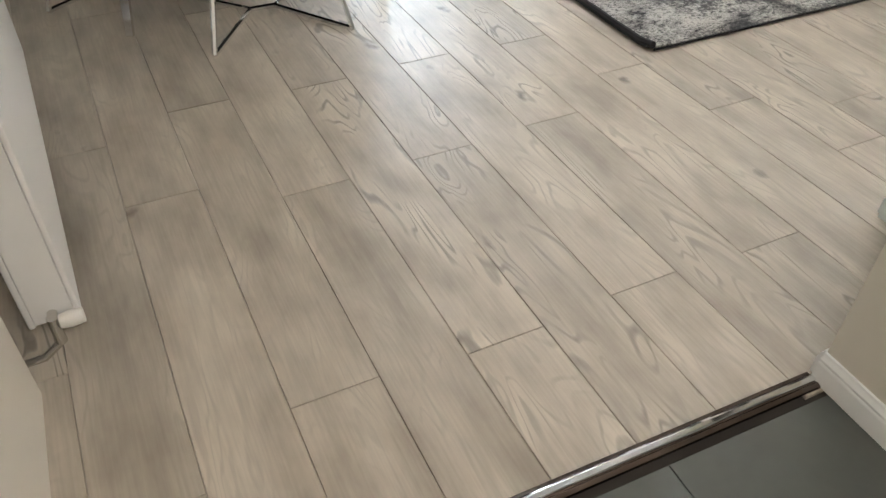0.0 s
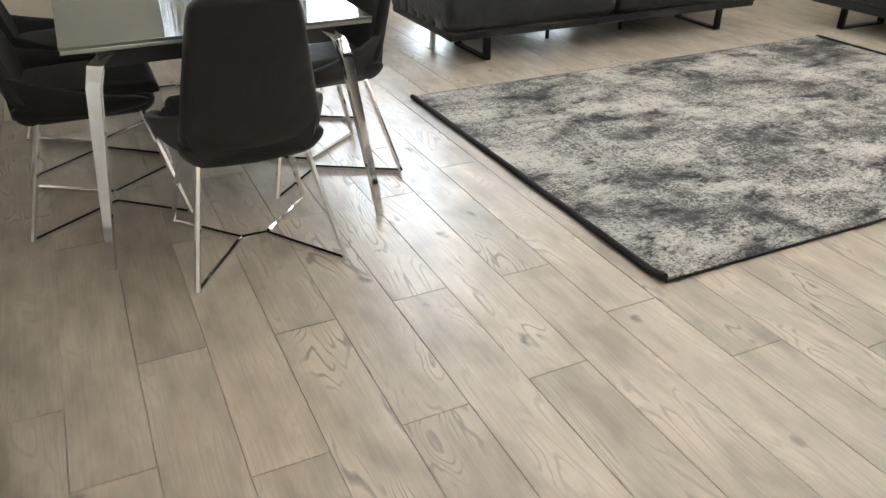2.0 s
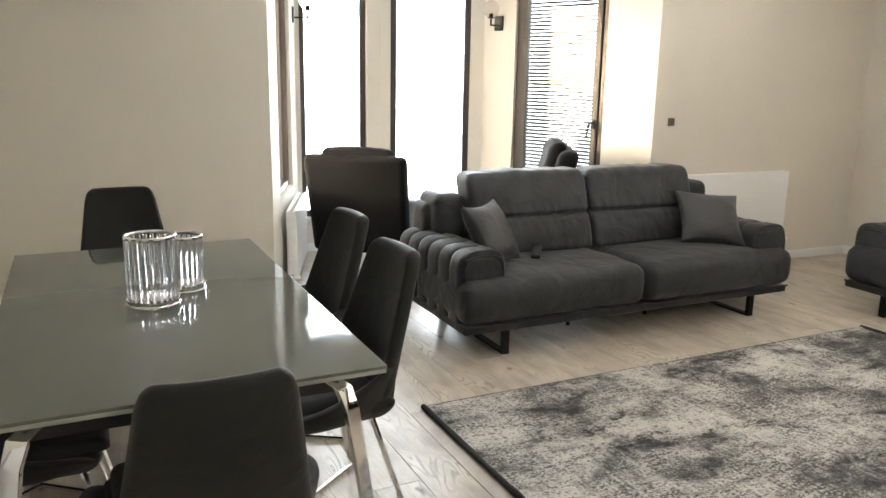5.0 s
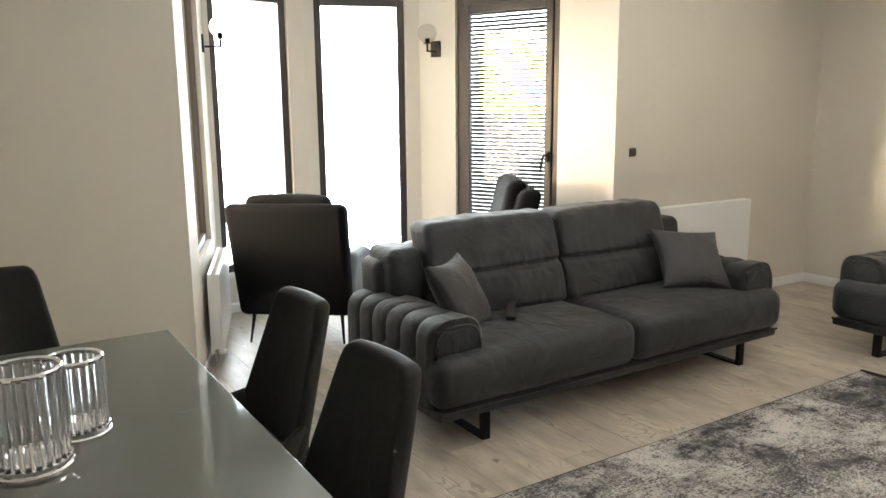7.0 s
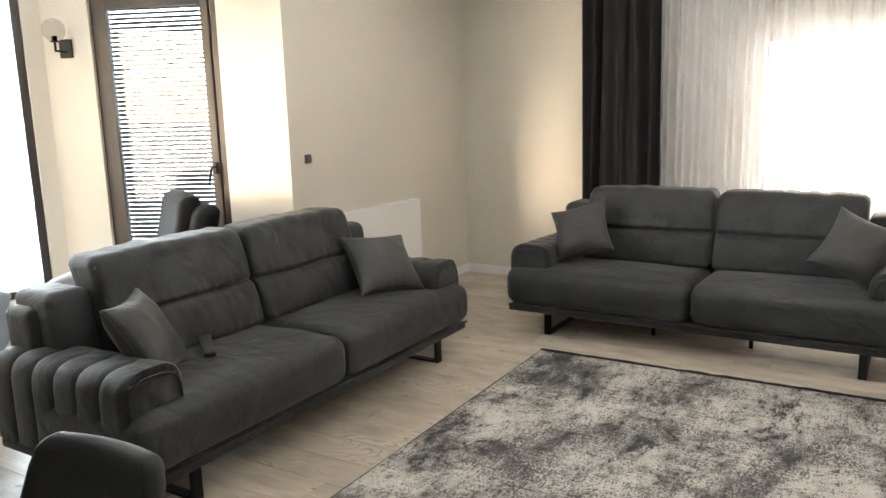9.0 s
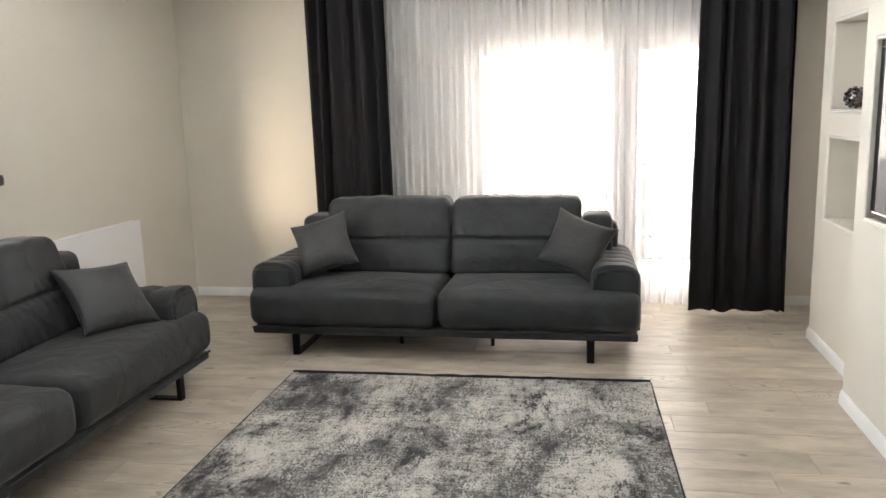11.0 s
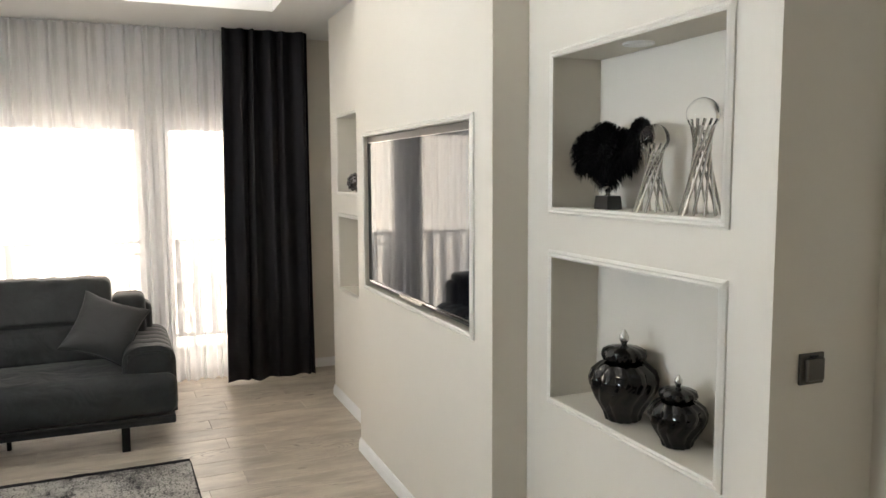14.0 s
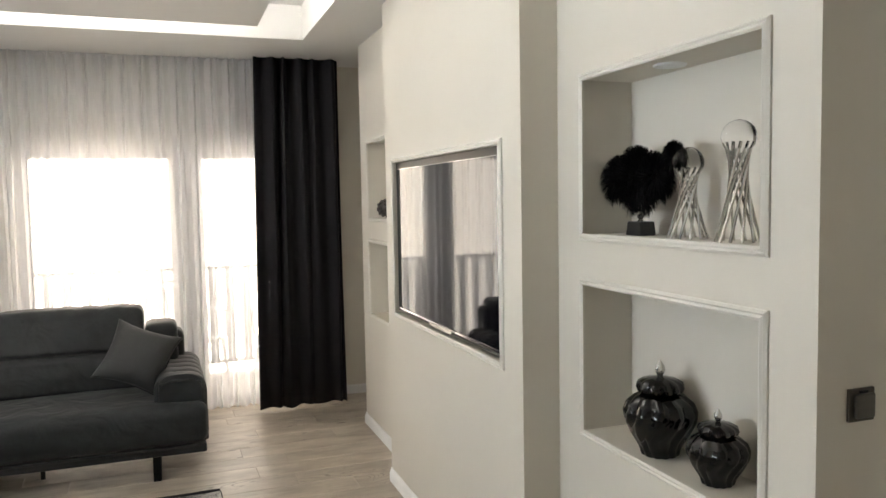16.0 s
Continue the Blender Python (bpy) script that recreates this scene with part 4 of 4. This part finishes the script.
def ribbed_holder(m, h, r, label):
    t = thing("candle_holder", label, "candle holder", m, "glass candle holders on the table")
    Shape().lathe([(r * 1.08, 0), (r * 1.17, 0.003), (r * 1.17, 0.012), (r * 1.10, 0.015), (r * 1.13, 0.020), (r * 1.13, 0.027), (r * 1.02, 0.030), (0.01, 0.031)], 40).obj("base", CHROME, t)
    n = 22
    me = Shape().lathe([(0.0015, 0.031), (0.0070, 0.033), (0.0070, h - 0.012), (0.0015, h - 0.010)], 8).mesh("glass_rod", RIBG)
    for k in range(n):
        a = k * math.tau / n
        o = new("glass_rod", me)
        o.parent = t
        o.location = (r * math.cos(a), r * math.sin(a), 0)
    pts = [(r * 1.02 * math.cos(k * math.tau / 32), r * 1.02 * math.sin(k * math.tau / 32), h - 0.006) for k in range(32)]
    Shape().tube(pts, 0.006, 8, closed=True).obj("rim", CHROME, t)
    return t


ribbed_holder(pose(0.556, 3.51, 0.7355), 0.235, 0.073, "larger clear ribbed glass candle holder with chrome base")
ribbed_holder(pose(0.665, 3.65, 0.7355), 0.20, 0.062, "smaller clear ribbed glass candle holder with chrome base")


# ---- armchairs ----
def armchair(m, label):
    t = thing("armchair", label, "armchair", m, "pair of bay armchairs")
    w, d = 0.37, 0.70

    def bk(p, q):
        x, y, z = p
        y -= 0.16 * max(0, (z - 0.25) / 0.70)
        x *= 1 + 0.05 * (z - 0.3)
        if q[1] > 0:
            y += 0.03 * (1 - q[0] ** 2) * (1 - q[2] ** 2)
        return (x, y, z)
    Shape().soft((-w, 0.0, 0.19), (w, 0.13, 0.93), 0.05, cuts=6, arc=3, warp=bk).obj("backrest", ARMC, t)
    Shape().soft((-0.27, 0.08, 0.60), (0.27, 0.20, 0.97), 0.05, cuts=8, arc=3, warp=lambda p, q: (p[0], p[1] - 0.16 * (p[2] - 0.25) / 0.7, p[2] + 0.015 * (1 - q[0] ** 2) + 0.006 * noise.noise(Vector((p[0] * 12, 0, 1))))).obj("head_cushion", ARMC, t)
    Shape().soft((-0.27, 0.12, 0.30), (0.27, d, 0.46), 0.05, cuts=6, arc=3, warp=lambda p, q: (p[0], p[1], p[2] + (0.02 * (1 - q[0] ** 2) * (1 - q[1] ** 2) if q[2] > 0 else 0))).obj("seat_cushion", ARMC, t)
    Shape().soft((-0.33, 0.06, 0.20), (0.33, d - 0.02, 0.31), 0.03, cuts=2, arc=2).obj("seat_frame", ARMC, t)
    for sgn in (-1, 1):
        a, b = sorted((sgn * 0.27, sgn * 0.385))
        # The arms carry the light from the window in their colour.
        Shape().soft((a, 0.05, 0.22), (b, d - 0.02, 0.60), 0.045, cuts=6, arc=3, warp=lambda p, q: (p[0] + sgn * 0.03 * max(0, q[2]), p[1], p[2] - 0.10 * max(0, q[1]) * max(0, q[2]))).obj("arm", ARMC_LIT, t, "upholstered arm, pale blue-grey with window light painted in")
        for y, dy in ((0.09, -0.05), (d - 0.09, 0.04)):
            Shape().tube([(sgn * 0.27, y, 0.21), (sgn * 0.29, y, 0.19), (sgn * 0.31, y + dy, 0.0)], [0.016, 0.013, 0.007], 8).obj("leg", BLACKM, t)
    return t


ac = armchair(pose(2.14, 6.24, 0, 0, 0, -36), "dark grey armchair with loose head cushion, its back to the room")
c = copy_thing(ac, pose(3.50, 5.80, 0, 0, 0, 62) @ Matrix.Scale(1.07, 4))
c["label"] = "dark grey armchair with loose head cushion beside the balcony door"


# ---- radiators ----
def radiator(m, w, h, label, d=0.10, valve=None):
    """A panel radiator: local x along its face, y to the wall."""
    t = thing("radiator", label, "radiator", m, "white panel radiators")
    Shape().soft((0, 0, 0), (w, 0.012, h), 0.005, arc=2).obj("front_panel", RADW, t)
    Shape().soft((0.002, d - 0.014, 0), (w - 0.002, d, h), 0.005).obj("back_panel", RADW, t)
    for x in (0.0, w - 0.004):
        Shape().soft((x, 0.012, 0.01), (x + 0.004, d - 0.014, h - 0.01), 0.001).obj("side_cover", RADW, t)
    Shape().box((0.004, 0.012, h - 0.012), (w - 0.004, 0.022, h - 0.004)).box((0.004, d - 0.024, h - 0.012), (w - 0.004, d - 0.014, h - 0.004)).obj("top_rail", RADW, t, smooth=False)
    me = Shape().box((0, 0.022, h - 0.012), (0.004, d - 0.024, h - 0.004)).mesh("grille_bar", RADW, False)
    k = int(w / 0.022)
    for i in range(k):
        o = new("grille_bar", me)
        o.parent = t
        o.location = (0.012 + i * 0.022, 0, 0)
    fins = Shape()
    for i in range(int(w / 0.05)):
        fins.box((0.02 + i * 0.05, 0.02, 0.02), (0.022 + i * 0.05, d - 0.02, h - 0.02))
    fins.obj("fins", RADW, t, smooth=False, kind="stuff")
    if valve is not None:
        vx = -0.03 if valve == 0 else w + 0.03
        b = Shape().tube([(0.02 if valve == 0 else w - 0.02, d / 2, 0.03), (vx, d / 2, 0.03)], 0.010, 12)
        b.tube([(vx, d / 2, 0.045), (vx, d / 2, -0.02)], 0.011, 12).tube([(vx, d / 2, -0.02), (vx, d - 0.01, -0.05), (vx, d + 0.09, -0.05)], 0.008, 10)
        b.obj("valve", SILVER, t, "nickel angle valve")
        Shape().tube([(vx, d / 2 - 0.01, 0.03), (vx, d / 2 - 0.03, 0.03), (vx, d / 2 - 0.055, 0.03)], [0.014, 0.018, 0.015], 14).obj("valve_cap", VALVEW, t, "white plastic valve cap")
    return t


radiator(pose(4.565, 5.53, 0.175), 1.08, 0.60, "white panel radiator on the wall behind the sofa", 0.065, 1)
radiator(Matrix.Translation((-0.137, 1.268, 0.10)) @ Matrix.Rotation(radians(92.6), 4, "Z"), 1.25, 0.60, "white panel radiator beside the doorway", 0.10, 0)
mW = along(C4, C3, 0.45) @ pose(0, -0.10, 0.10)
radiator(mW, 0.90, 0.48, "white panel radiator in the bay", 0.07, 0)
for m_, l_ in ((pose(4.415, 5.60, 1.18, 90, 0, 0), "small square graphite thermostat on the wall"), (pose(1.746, 0.81, 1.11, 90, 0, -90), "square graphite wall socket with flap cover")):
    k = 0.030 if "thermo" in l_ else 0.036
    t = thing("wall_socket" if "socket" in l_ else "wall_thermostat", l_, "wall fitting", m_)
    Shape().soft((-k, -k, 0.0), (k, k, 0.008), 0.003, arc=2).obj("plate", SOCK, t)
    Shape().soft((-k * 0.72, -k * 0.72, 0.0085), (k * 0.72, k * 0.72, 0.02), 0.004, arc=2).obj("cover", SOCK, t)
    Shape().soft((-k * 0.3, k * 0.73, 0.0085), (k * 0.3, k * 0.9, 0.014), 0.001).obj("hinge", BLACKM, t)


# ---- wall lights ----
def sconce(m, label):
    """Local x out of the wall."""
    t = thing("wall_light", label, "wall light", m, "bay wall lights")
    Shape().soft((0, -0.045, -0.06), (0.014, 0.045, 0.06), 0.005, arc=2).obj("backplate", BLACKM, t)
    Shape().tube([(0.01, 0, -0.02), (0.12, 0, -0.02)], 0.007, 10).tube([(0.12, 0, -0.027), (0.12, 0, 0.035)], 0.008, 10).obj("arm", BLACKM, t)
    Shape().lathe([(0.010, 0.03), (0.030, 0.035), (0.030, 0.040), (0.016, 0.043), (0.016, 0.075), (0.002, 0.076)], 20, (0.12, 0)).obj("lamp_holder", BLACKM, t)
    Shape().ball((0.12, 0, 0.11), 0.072, 14).obj("globe", SMOKE, t, "clear smoked glass globe")
    return t


SMOKE = glass_mat("smoked_globe", (0.72, 0.70, 0.69), ior=1.12)
u = (Vector(C1) - Vector(C0)).normalized()
bx = along(C1, C0, 0.16) @ Matrix.Rotation(radians(-90), 4, "Z")
bx.translation.z = 1.94
sconce(bx, "black metal wall light with clear glass globe beside the balcony door")
bx = along(C4, C3, dW - 0.12) @ Matrix.Rotation(radians(-90), 4, "Z")
bx.translation.z = 1.94
sconce(bx, "black metal wall light with clear glass globe beside the window")

# ---- television ----
tv = thing("television", "large flat television with glossy black screen, set in the recess", "television")
# Bezel widened to the recess edges; its black also paints the gap's shade.
Shape().soft((3.032, TVY - 0.075, 0.976), (4.383, TVY - 0.012, 1.748), 0.002).obj("bezel_and_shaded_gap", PLASTB, tv)
Shape().box((3.046, TVY - 0.0118, 1.000), (4.364, TVY - 0.0105, 1.712)).obj("screen", SCREEN, tv, smooth=False)
for z0, z1 in ((0.990, 0.998), (1.7125, 1.7145)):
    Shape().box((3.040, TVY - 0.0115, z0), (4.372, TVY - 0.006, z1)).obj("chrome_edge", CHROME, tv, "thin chrome edge", smooth=False)
Shape().soft((3.55, TVY - 0.06, 0.978), (3.84, TVY + 0.004, 0.993), 0.003).obj("stand_bar", SILVER, tv)

# ---- things in the recesses ----
for x, z in ((2.36, 1.925), (5.08, 1.925)):
    t = thing("recess_spotlight", "unlit round white spotlight set in the recess top", "ceiling light", pose(x, 0.84, z), "recess spotlights")
    Shape().lathe([(0.030, -0.002), (0.044, -0.006), (0.046, -0.003), (0.046, 0.0)], 28).obj("ring", TRIM, t)
    Shape().lathe([(0.029, -0.003), (0.027, -0.001), (0.005, -0.001)], 24).obj("lens", RADW, t)


def ginger_jar(m, s, label, wide=1.16):
    t = thing("ginger_jar", label, "jar", m, "black lidded jars")
    lob = lambda r, z, a: wide * r * (0.95 + 0.11 * abs(math.sin(6 * a + 1.2 * math.sin(z * 30 / s))) if r > 0.03 * s else 1)
    pr = [(0.045, 0), (0.050, 0.004), (0.056, 0.03), (0.078, 0.075), (0.094, 0.115), (0.097, 0.145), (0.088, 0.175), (0.066, 0.197), (0.050, 0.205), (0.002, 0.206)]
    dense = []
    for (r0, z0), (r1, z1) in zip(pr, pr[1:]):
        dense += [(r0 + (r1 - r0) * k / 4, z0 + (z1 - z0) * k / 4) for k in range(4)]
    Shape().lathe([(r * s, z * s) for r, z in dense + [pr[-1]]], 72, warp=lob).obj("body", CERAM, t)
    pr = [(0.048, 0.206), (0.060, 0.212), (0.064, 0.226), (0.060, 0.240), (0.046, 0.250), (0.022, 0.256), (0.010, 0.258), (0.002, 0.259)]
    lid = Shape().lathe([(r * s, z * s) for r, z in pr], 72, warp=lob).obj("lid", CERAM, t)
    pr = [(0.009, 0.259), (0.010, 0.264), (0.017, 0.276), (0.015, 0.290), (0.006, 0.306), (0.001, 0.312)]
    Shape().lathe([(r * s, z * s) for r, z in pr], 20).obj("finial", SILVER, lid, "matt silver drop-shaped knob")
    return t


ginger_jar(pose(2.396, 0.845, 0.80), 0.90, "larger glossy black ribbed lidded jar with silver knob")
ginger_jar(pose(2.145, 0.845, 0.80), 0.645, "smaller glossy black ribbed lidded jar with silver knob", 1.24)


def rod_stand(m, h, label):
    t = thing("crystal_ball_stand", label, "ornament", m, "crystal balls on rod stands")
    n = 12
    for k in range(n):
        a = k * math.tau / n
        b = a + radians(118)
        lo = (0.055 * math.cos(a), 0.055 * math.sin(a), 0.0)
        hi = (0.032 * math.cos(b), 0.032 * math.sin(b), h)
        Shape().tube([lo, hi], 0.0038, 6).obj("rod", SILVER, t)
    Shape().ball((0, 0, h + 0.012), 0.043, 18).obj("crystal_ball", GLASS, t, "clear crystal ball")
    return t


rod_stand(pose(2.285, 0.835, 1.44), 0.195, "shorter silver rod stand holding a clear crystal ball")
rod_stand(pose(2.088, 0.835, 1.44), 0.25, "taller silver rod stand holding a clear crystal ball")

fo = thing("feather_ornament", "fluffy black feather ornament on a silver stem and black base", "ornament", pose(2.50, 0.84, 1.44))
Shape().soft((-0.038, -0.028, 0), (0.038, 0.028, 0.042), 0.003, warp=lambda p, q: (p[0] * (1 - 0.12 * max(0, q[2])), p[1] * (1 - 0.12 * max(0, q[2])), p[2])).obj("base", PLASTB, fo)
Shape().lathe([(0.012, 0.042), (0.006, 0.048), (0.011, 0.056), (0.006, 0.064), (0.010, 0.072), (0.006, 0.080), (0.008, 0.095), (0.002, 0.096)], 18).obj("stem", SILVER, fo)
rnd = random.Random(5)
fs = Shape()
for cx, cz, rr, nn in ((0.115, 0.172, 0.080, 800), (0.02, 0.180, 0.098, 1100), (-0.075, 0.175, 0.078, 700), (-0.160, 0.228, 0.048, 420), (0.01, 0.130, 0.075, 520)):
    for k in range(nn * 3):
        th, ph = rnd.uniform(0, math.tau), rnd.uniform(-1.2, 1.5)
        d = Vector((math.cos(th) * math.cos(ph), 0.62 * math.sin(th) * math.cos(ph), math.sin(ph)))
        p0 = Vector((cx, 0, cz)) + d * rr * 0.25
        p1 = Vector((cx, 0, cz)) + d * rr * rnd.uniform(0.70, 0.97)
        p2 = p1 + d * 0.008 + Vector((0, 0, -rnd.uniform(0.004, 0.022)))
        w = d.cross(Vector((rnd.random(), rnd.random(), rnd.random()))).normalized() * rnd.uniform(0.0007, 0.0018)
        fs.add([p0 - w, p0 + w, p1 + w, p1 - w, p2], [(0, 1, 2, 3), (3, 2, 4)])
fs.obj("plume", FEATHER, fo, "dense curling black feathers", smooth=False, kind="stuff")

kn = thing("knot_sculpture", "small dark chrome studded ball ornament", "ornament", pose(5.36, 0.84, 1.44))
DCH = mat("dark_chrome", (0.18, 0.17, 0.17), 0.12, 1.0)
Shape().ball((0, 0, 0.062), 0.052, 14).obj("ball", DCH, kn)
st = Shape()
for k in range(40):
    z = 1 - 2 * (k + 0.5) / 40
    a = k * 2.39996
    r_ = math.sqrt(1 - z * z)
    st.ball((0.054 * r_ * math.cos(a), 0.054 * r_ * math.sin(a), 0.062 + 0.054 * z), 0.011, 6)
st.obj("studs", DCH, kn)

# ---- outside ----
setting(Shape().box((-400, -400, -3.3), (400, 400, -3.0)), "ground", GROUND, "dry grassy ground far below the flat")
setting(Shape().box((XE + T, 0.2, -0.25), (7.85, 4.4, -0.02)), "balcony_floor", CONC, "pale concrete balcony floor")
# Unseen slab, added to keep light from above off the window.
setting(Shape().box((XE + T, 0.2, H + 0.05), (7.85, 4.4, H + 0.25)), "balcony_shade_slab", CONC, "unseen concrete slab added over the balcony to block light")
rl = thing("balcony_railing", "grey metal balcony railing with upright bars", "railing", pose(7.78, 0.25, -0.02))
RAILM = mat("railing_grey", (0.20, 0.19, 0.19), 0.5, 0.3, var=0.1)
Shape().soft((-0.025, 0, 0.97), (0.025, 4.1, 1.0), 0.005).soft((-0.02, 0, 0.10), (0.02, 4.1, 0.13), 0.004).obj("rails", RAILM, rl)
me_ = Shape().soft((-0.02, -0.035, 0.13), (0.02, 0.035, 0.97), 0.004).mesh("baluster", RAILM)
for i in range(27):
    o = new("baluster", me_)
    o.parent = rl
    o.location = (0, 0.08 + i * 0.15, 0)
for i in range(3):
    s = Shape().soft((-0.02, -0.02, 0), (0.02, 0.02, 0.10), 0.003).obj("post", RAILM, rl)
    s.location = (0, 0.05 + i * 2.0, 0)


def balcony_chair(m):
    t = thing("balcony_chair", "white moulded plastic chair standing on the balcony", "chair", m, "balcony chairs")
    Shape().soft((-0.22, -0.22, 0.42), (0.22, 0.22, 0.45), 0.012, cuts=2).obj("seat", TRIM, t)
    for k in range(5):
        x = -0.16 + k * 0.08
        Shape().tube([(x, 0.20, 0.44), (x * 1.1, 0.24 + 0.01 * math.sin(k), 0.62), (x * 1.25, 0.28, 0.84)], 0.014, 8, flat=0.6).obj("back_slat", TRIM, t)
    Shape().tube([(-0.21, 0.28, 0.84), (-0.1, 0.31, 0.90), (0.1, 0.31, 0.90), (0.21, 0.28, 0.84)], 0.018, 8).obj("top_rail", TRIM, t)
    for sx_ in (-1, 1):
        Shape().tube([(sx_ * 0.22, 0.22, 0.44), (sx_ * 0.25, 0.20, 0.66), (sx_ * 0.26, -0.16, 0.66), (sx_ * 0.23, -0.20, 0.44)], 0.015, 8).obj("armrest", TRIM, t)
        for y in (-0.20, 0.20):
            Shape().tube([(sx_ * 0.20, y, 0.42), (sx_ * 0.24, y * 1.15, 0.0)], 0.016, 8).obj("leg", TRIM, t)
    return t


bc = balcony_chair(pose(7.25, 2.05, -0.02, 0, 0, -70))
copy_thing(bc, pose(7.2, 1.25, -0.02, 0, 0, -110))


def house(m, w, d, h, label):
    t = thing("house", label, "house", m, "houses in the distance")
    Shape().box((-w / 2, -d / 2, 0), (w / 2, d / 2, h)).obj("wall", HOUSEW, t, smooth=False)
    Shape().add([(-w / 2 - .4, -d / 2 - .4, h), (w / 2 + .4, -d / 2 - .4, h), (w / 2 + .4, d / 2 + .4, h), (-w / 2 - .4, d / 2 + .4, h), (-w / 2, 0, h + 2), (w / 2, 0, h + 2)],
                [(0, 1, 5, 4), (2, 3, 4, 5), (1, 2, 5), (3, 0, 4), (0, 3, 2, 1)]).obj("roof", mat("roof_tile", (0.28, 0.12, 0.07), 0.8), t, smooth=False)
    for fl in range(int(h // 3)):
        for k in range(int(w // 3)):
            x = -w / 2 + 1.5 + k * 3
            o = new("window")
            o.parent = t
            o.location = (x, -d / 2, 1.0 + fl * 3)
            Shape().box((-0.6, -0.06, 0), (0.6, -0.01, 1.4)).obj("pane", FRAME, o, smooth=False)
    return t


house(pose(30, 1, -3.0, 0, 0, -90), 30, 9, 9.5, "ochre rendered three-storey house beyond the balcony, lit by low sun")

# ---- floor planks ----
PW, PL_ = 0.188, 1.197


def plank_mesh(w, l):
    g, zc = 0.0016, -0.004
    v = [(0, 0, -0.010), (w, 0, -0.010), (w, l, -0.010), (0, l, -0.010), (0, 0, zc), (w, 0, zc), (w, l, zc), (0, l, zc), (g, g, 0), (w - g, g, 0), (w - g, l - g, 0), (g, l - g, 0)]
    f = [(3, 2, 1, 0), (0, 1, 5, 4), (1, 2, 6, 5), (2, 3, 7, 6), (3, 0, 4, 7), (4, 5, 9, 8), (5, 6, 10, 9), (6, 7, 11, 10), (7, 4, 8, 11), (8, 9, 10, 11)]
    me = bpy.data.meshes.new("plank")
    me.from_pydata(v, [], f)
    me.materials.append(PLANK)
    return me


full = {}
LAID = Matrix.Translation((0.936, 0.96, 0)) @ Matrix.Rotation(radians(1.4), 4, "Z") @ Matrix.Translation((-0.936, -0.96, 0))
X0 = 0.184
joints = {-2: 2.06, -1: 1.755, 0: 0.975, 1: 1.63, 2: 0.95, 3: 1.64, 4: 0.965, 5: 1.66, 6: 0.95, 7: 1.83, 8: 1.50}
rp = random.Random(3)


def y_range(x):
    """How far the laminate runs at x, from south to north."""
    lo = 0.585 if x < 1.19 else YS
    if x > 1.746:
        lo = NY
    if 2.858 < x < 4.545:
        lo = TVY
    if x > 5.68:
        lo = 0.45
    if x < -0.40:
        lo = 1.30
    hi = YN
    if C4[0] < x < C0[0]:
        pts = [C4, C3, C2, C1, C0]
        for (xa, ya), (xb, yb) in zip(pts, pts[1:]):
            if xa <= x <= xb:
                hi = ya + (yb - ya) * (x - xa) / (xb - xa)
    return lo - (0.02 if x < 1.19 else 0.04 if x < 1.746 else 0.16), hi + 0.22


k0, k1 = int(math.floor((XW - X0) / PW)), int(math.ceil((XE - X0) / PW))
for k in range(k0, k1):
    xa = X0 + k * PW
    lo, hi = y_range(xa + PW / 2)
    lo2 = min(y_range(xa + 0.004)[0], y_range(xa + PW - 0.004)[0])
    lo = max(0.59, lo2) if xa < 1.1 else lo2
    hi = max(hi, y_range(xa + 0.004)[1], y_range(xa + PW - 0.004)[1])
    j = joints.get(k, rp.uniform(0.6, 1.8))
    y = j - PL_ * 3
    while y < hi:
        a_, b_ = max(y, lo), min(y + PL_, hi)
        if b_ - a_ > 0.03:
            key = round(b_ - a_, 3)
            if key not in full:
                full[key] = plank_mesh(PW, b_ - a_)
            o = new("plank", full[key])
            o.matrix_world = LAID @ Matrix.Translation((xa, a_, 0))
            o.parent = floor
        y += PL_
for i in range(-1, 3):
    for jj in range(0, 4):
        xa, ya = 0.783 + (i - 1) * 0.6, 0.553 - (jj + 1) * 0.6
        o = Shape().soft((0.001, 0.001, -0.012), (0.599, 0.599, 0.0), 0.0015).obj("tile", TILE, floor)
        o.location = (xa, ya, -0.001)
        if xa + 0.6 > 1.4:
            o.scale.x = (1.4 - xa) / 0.6
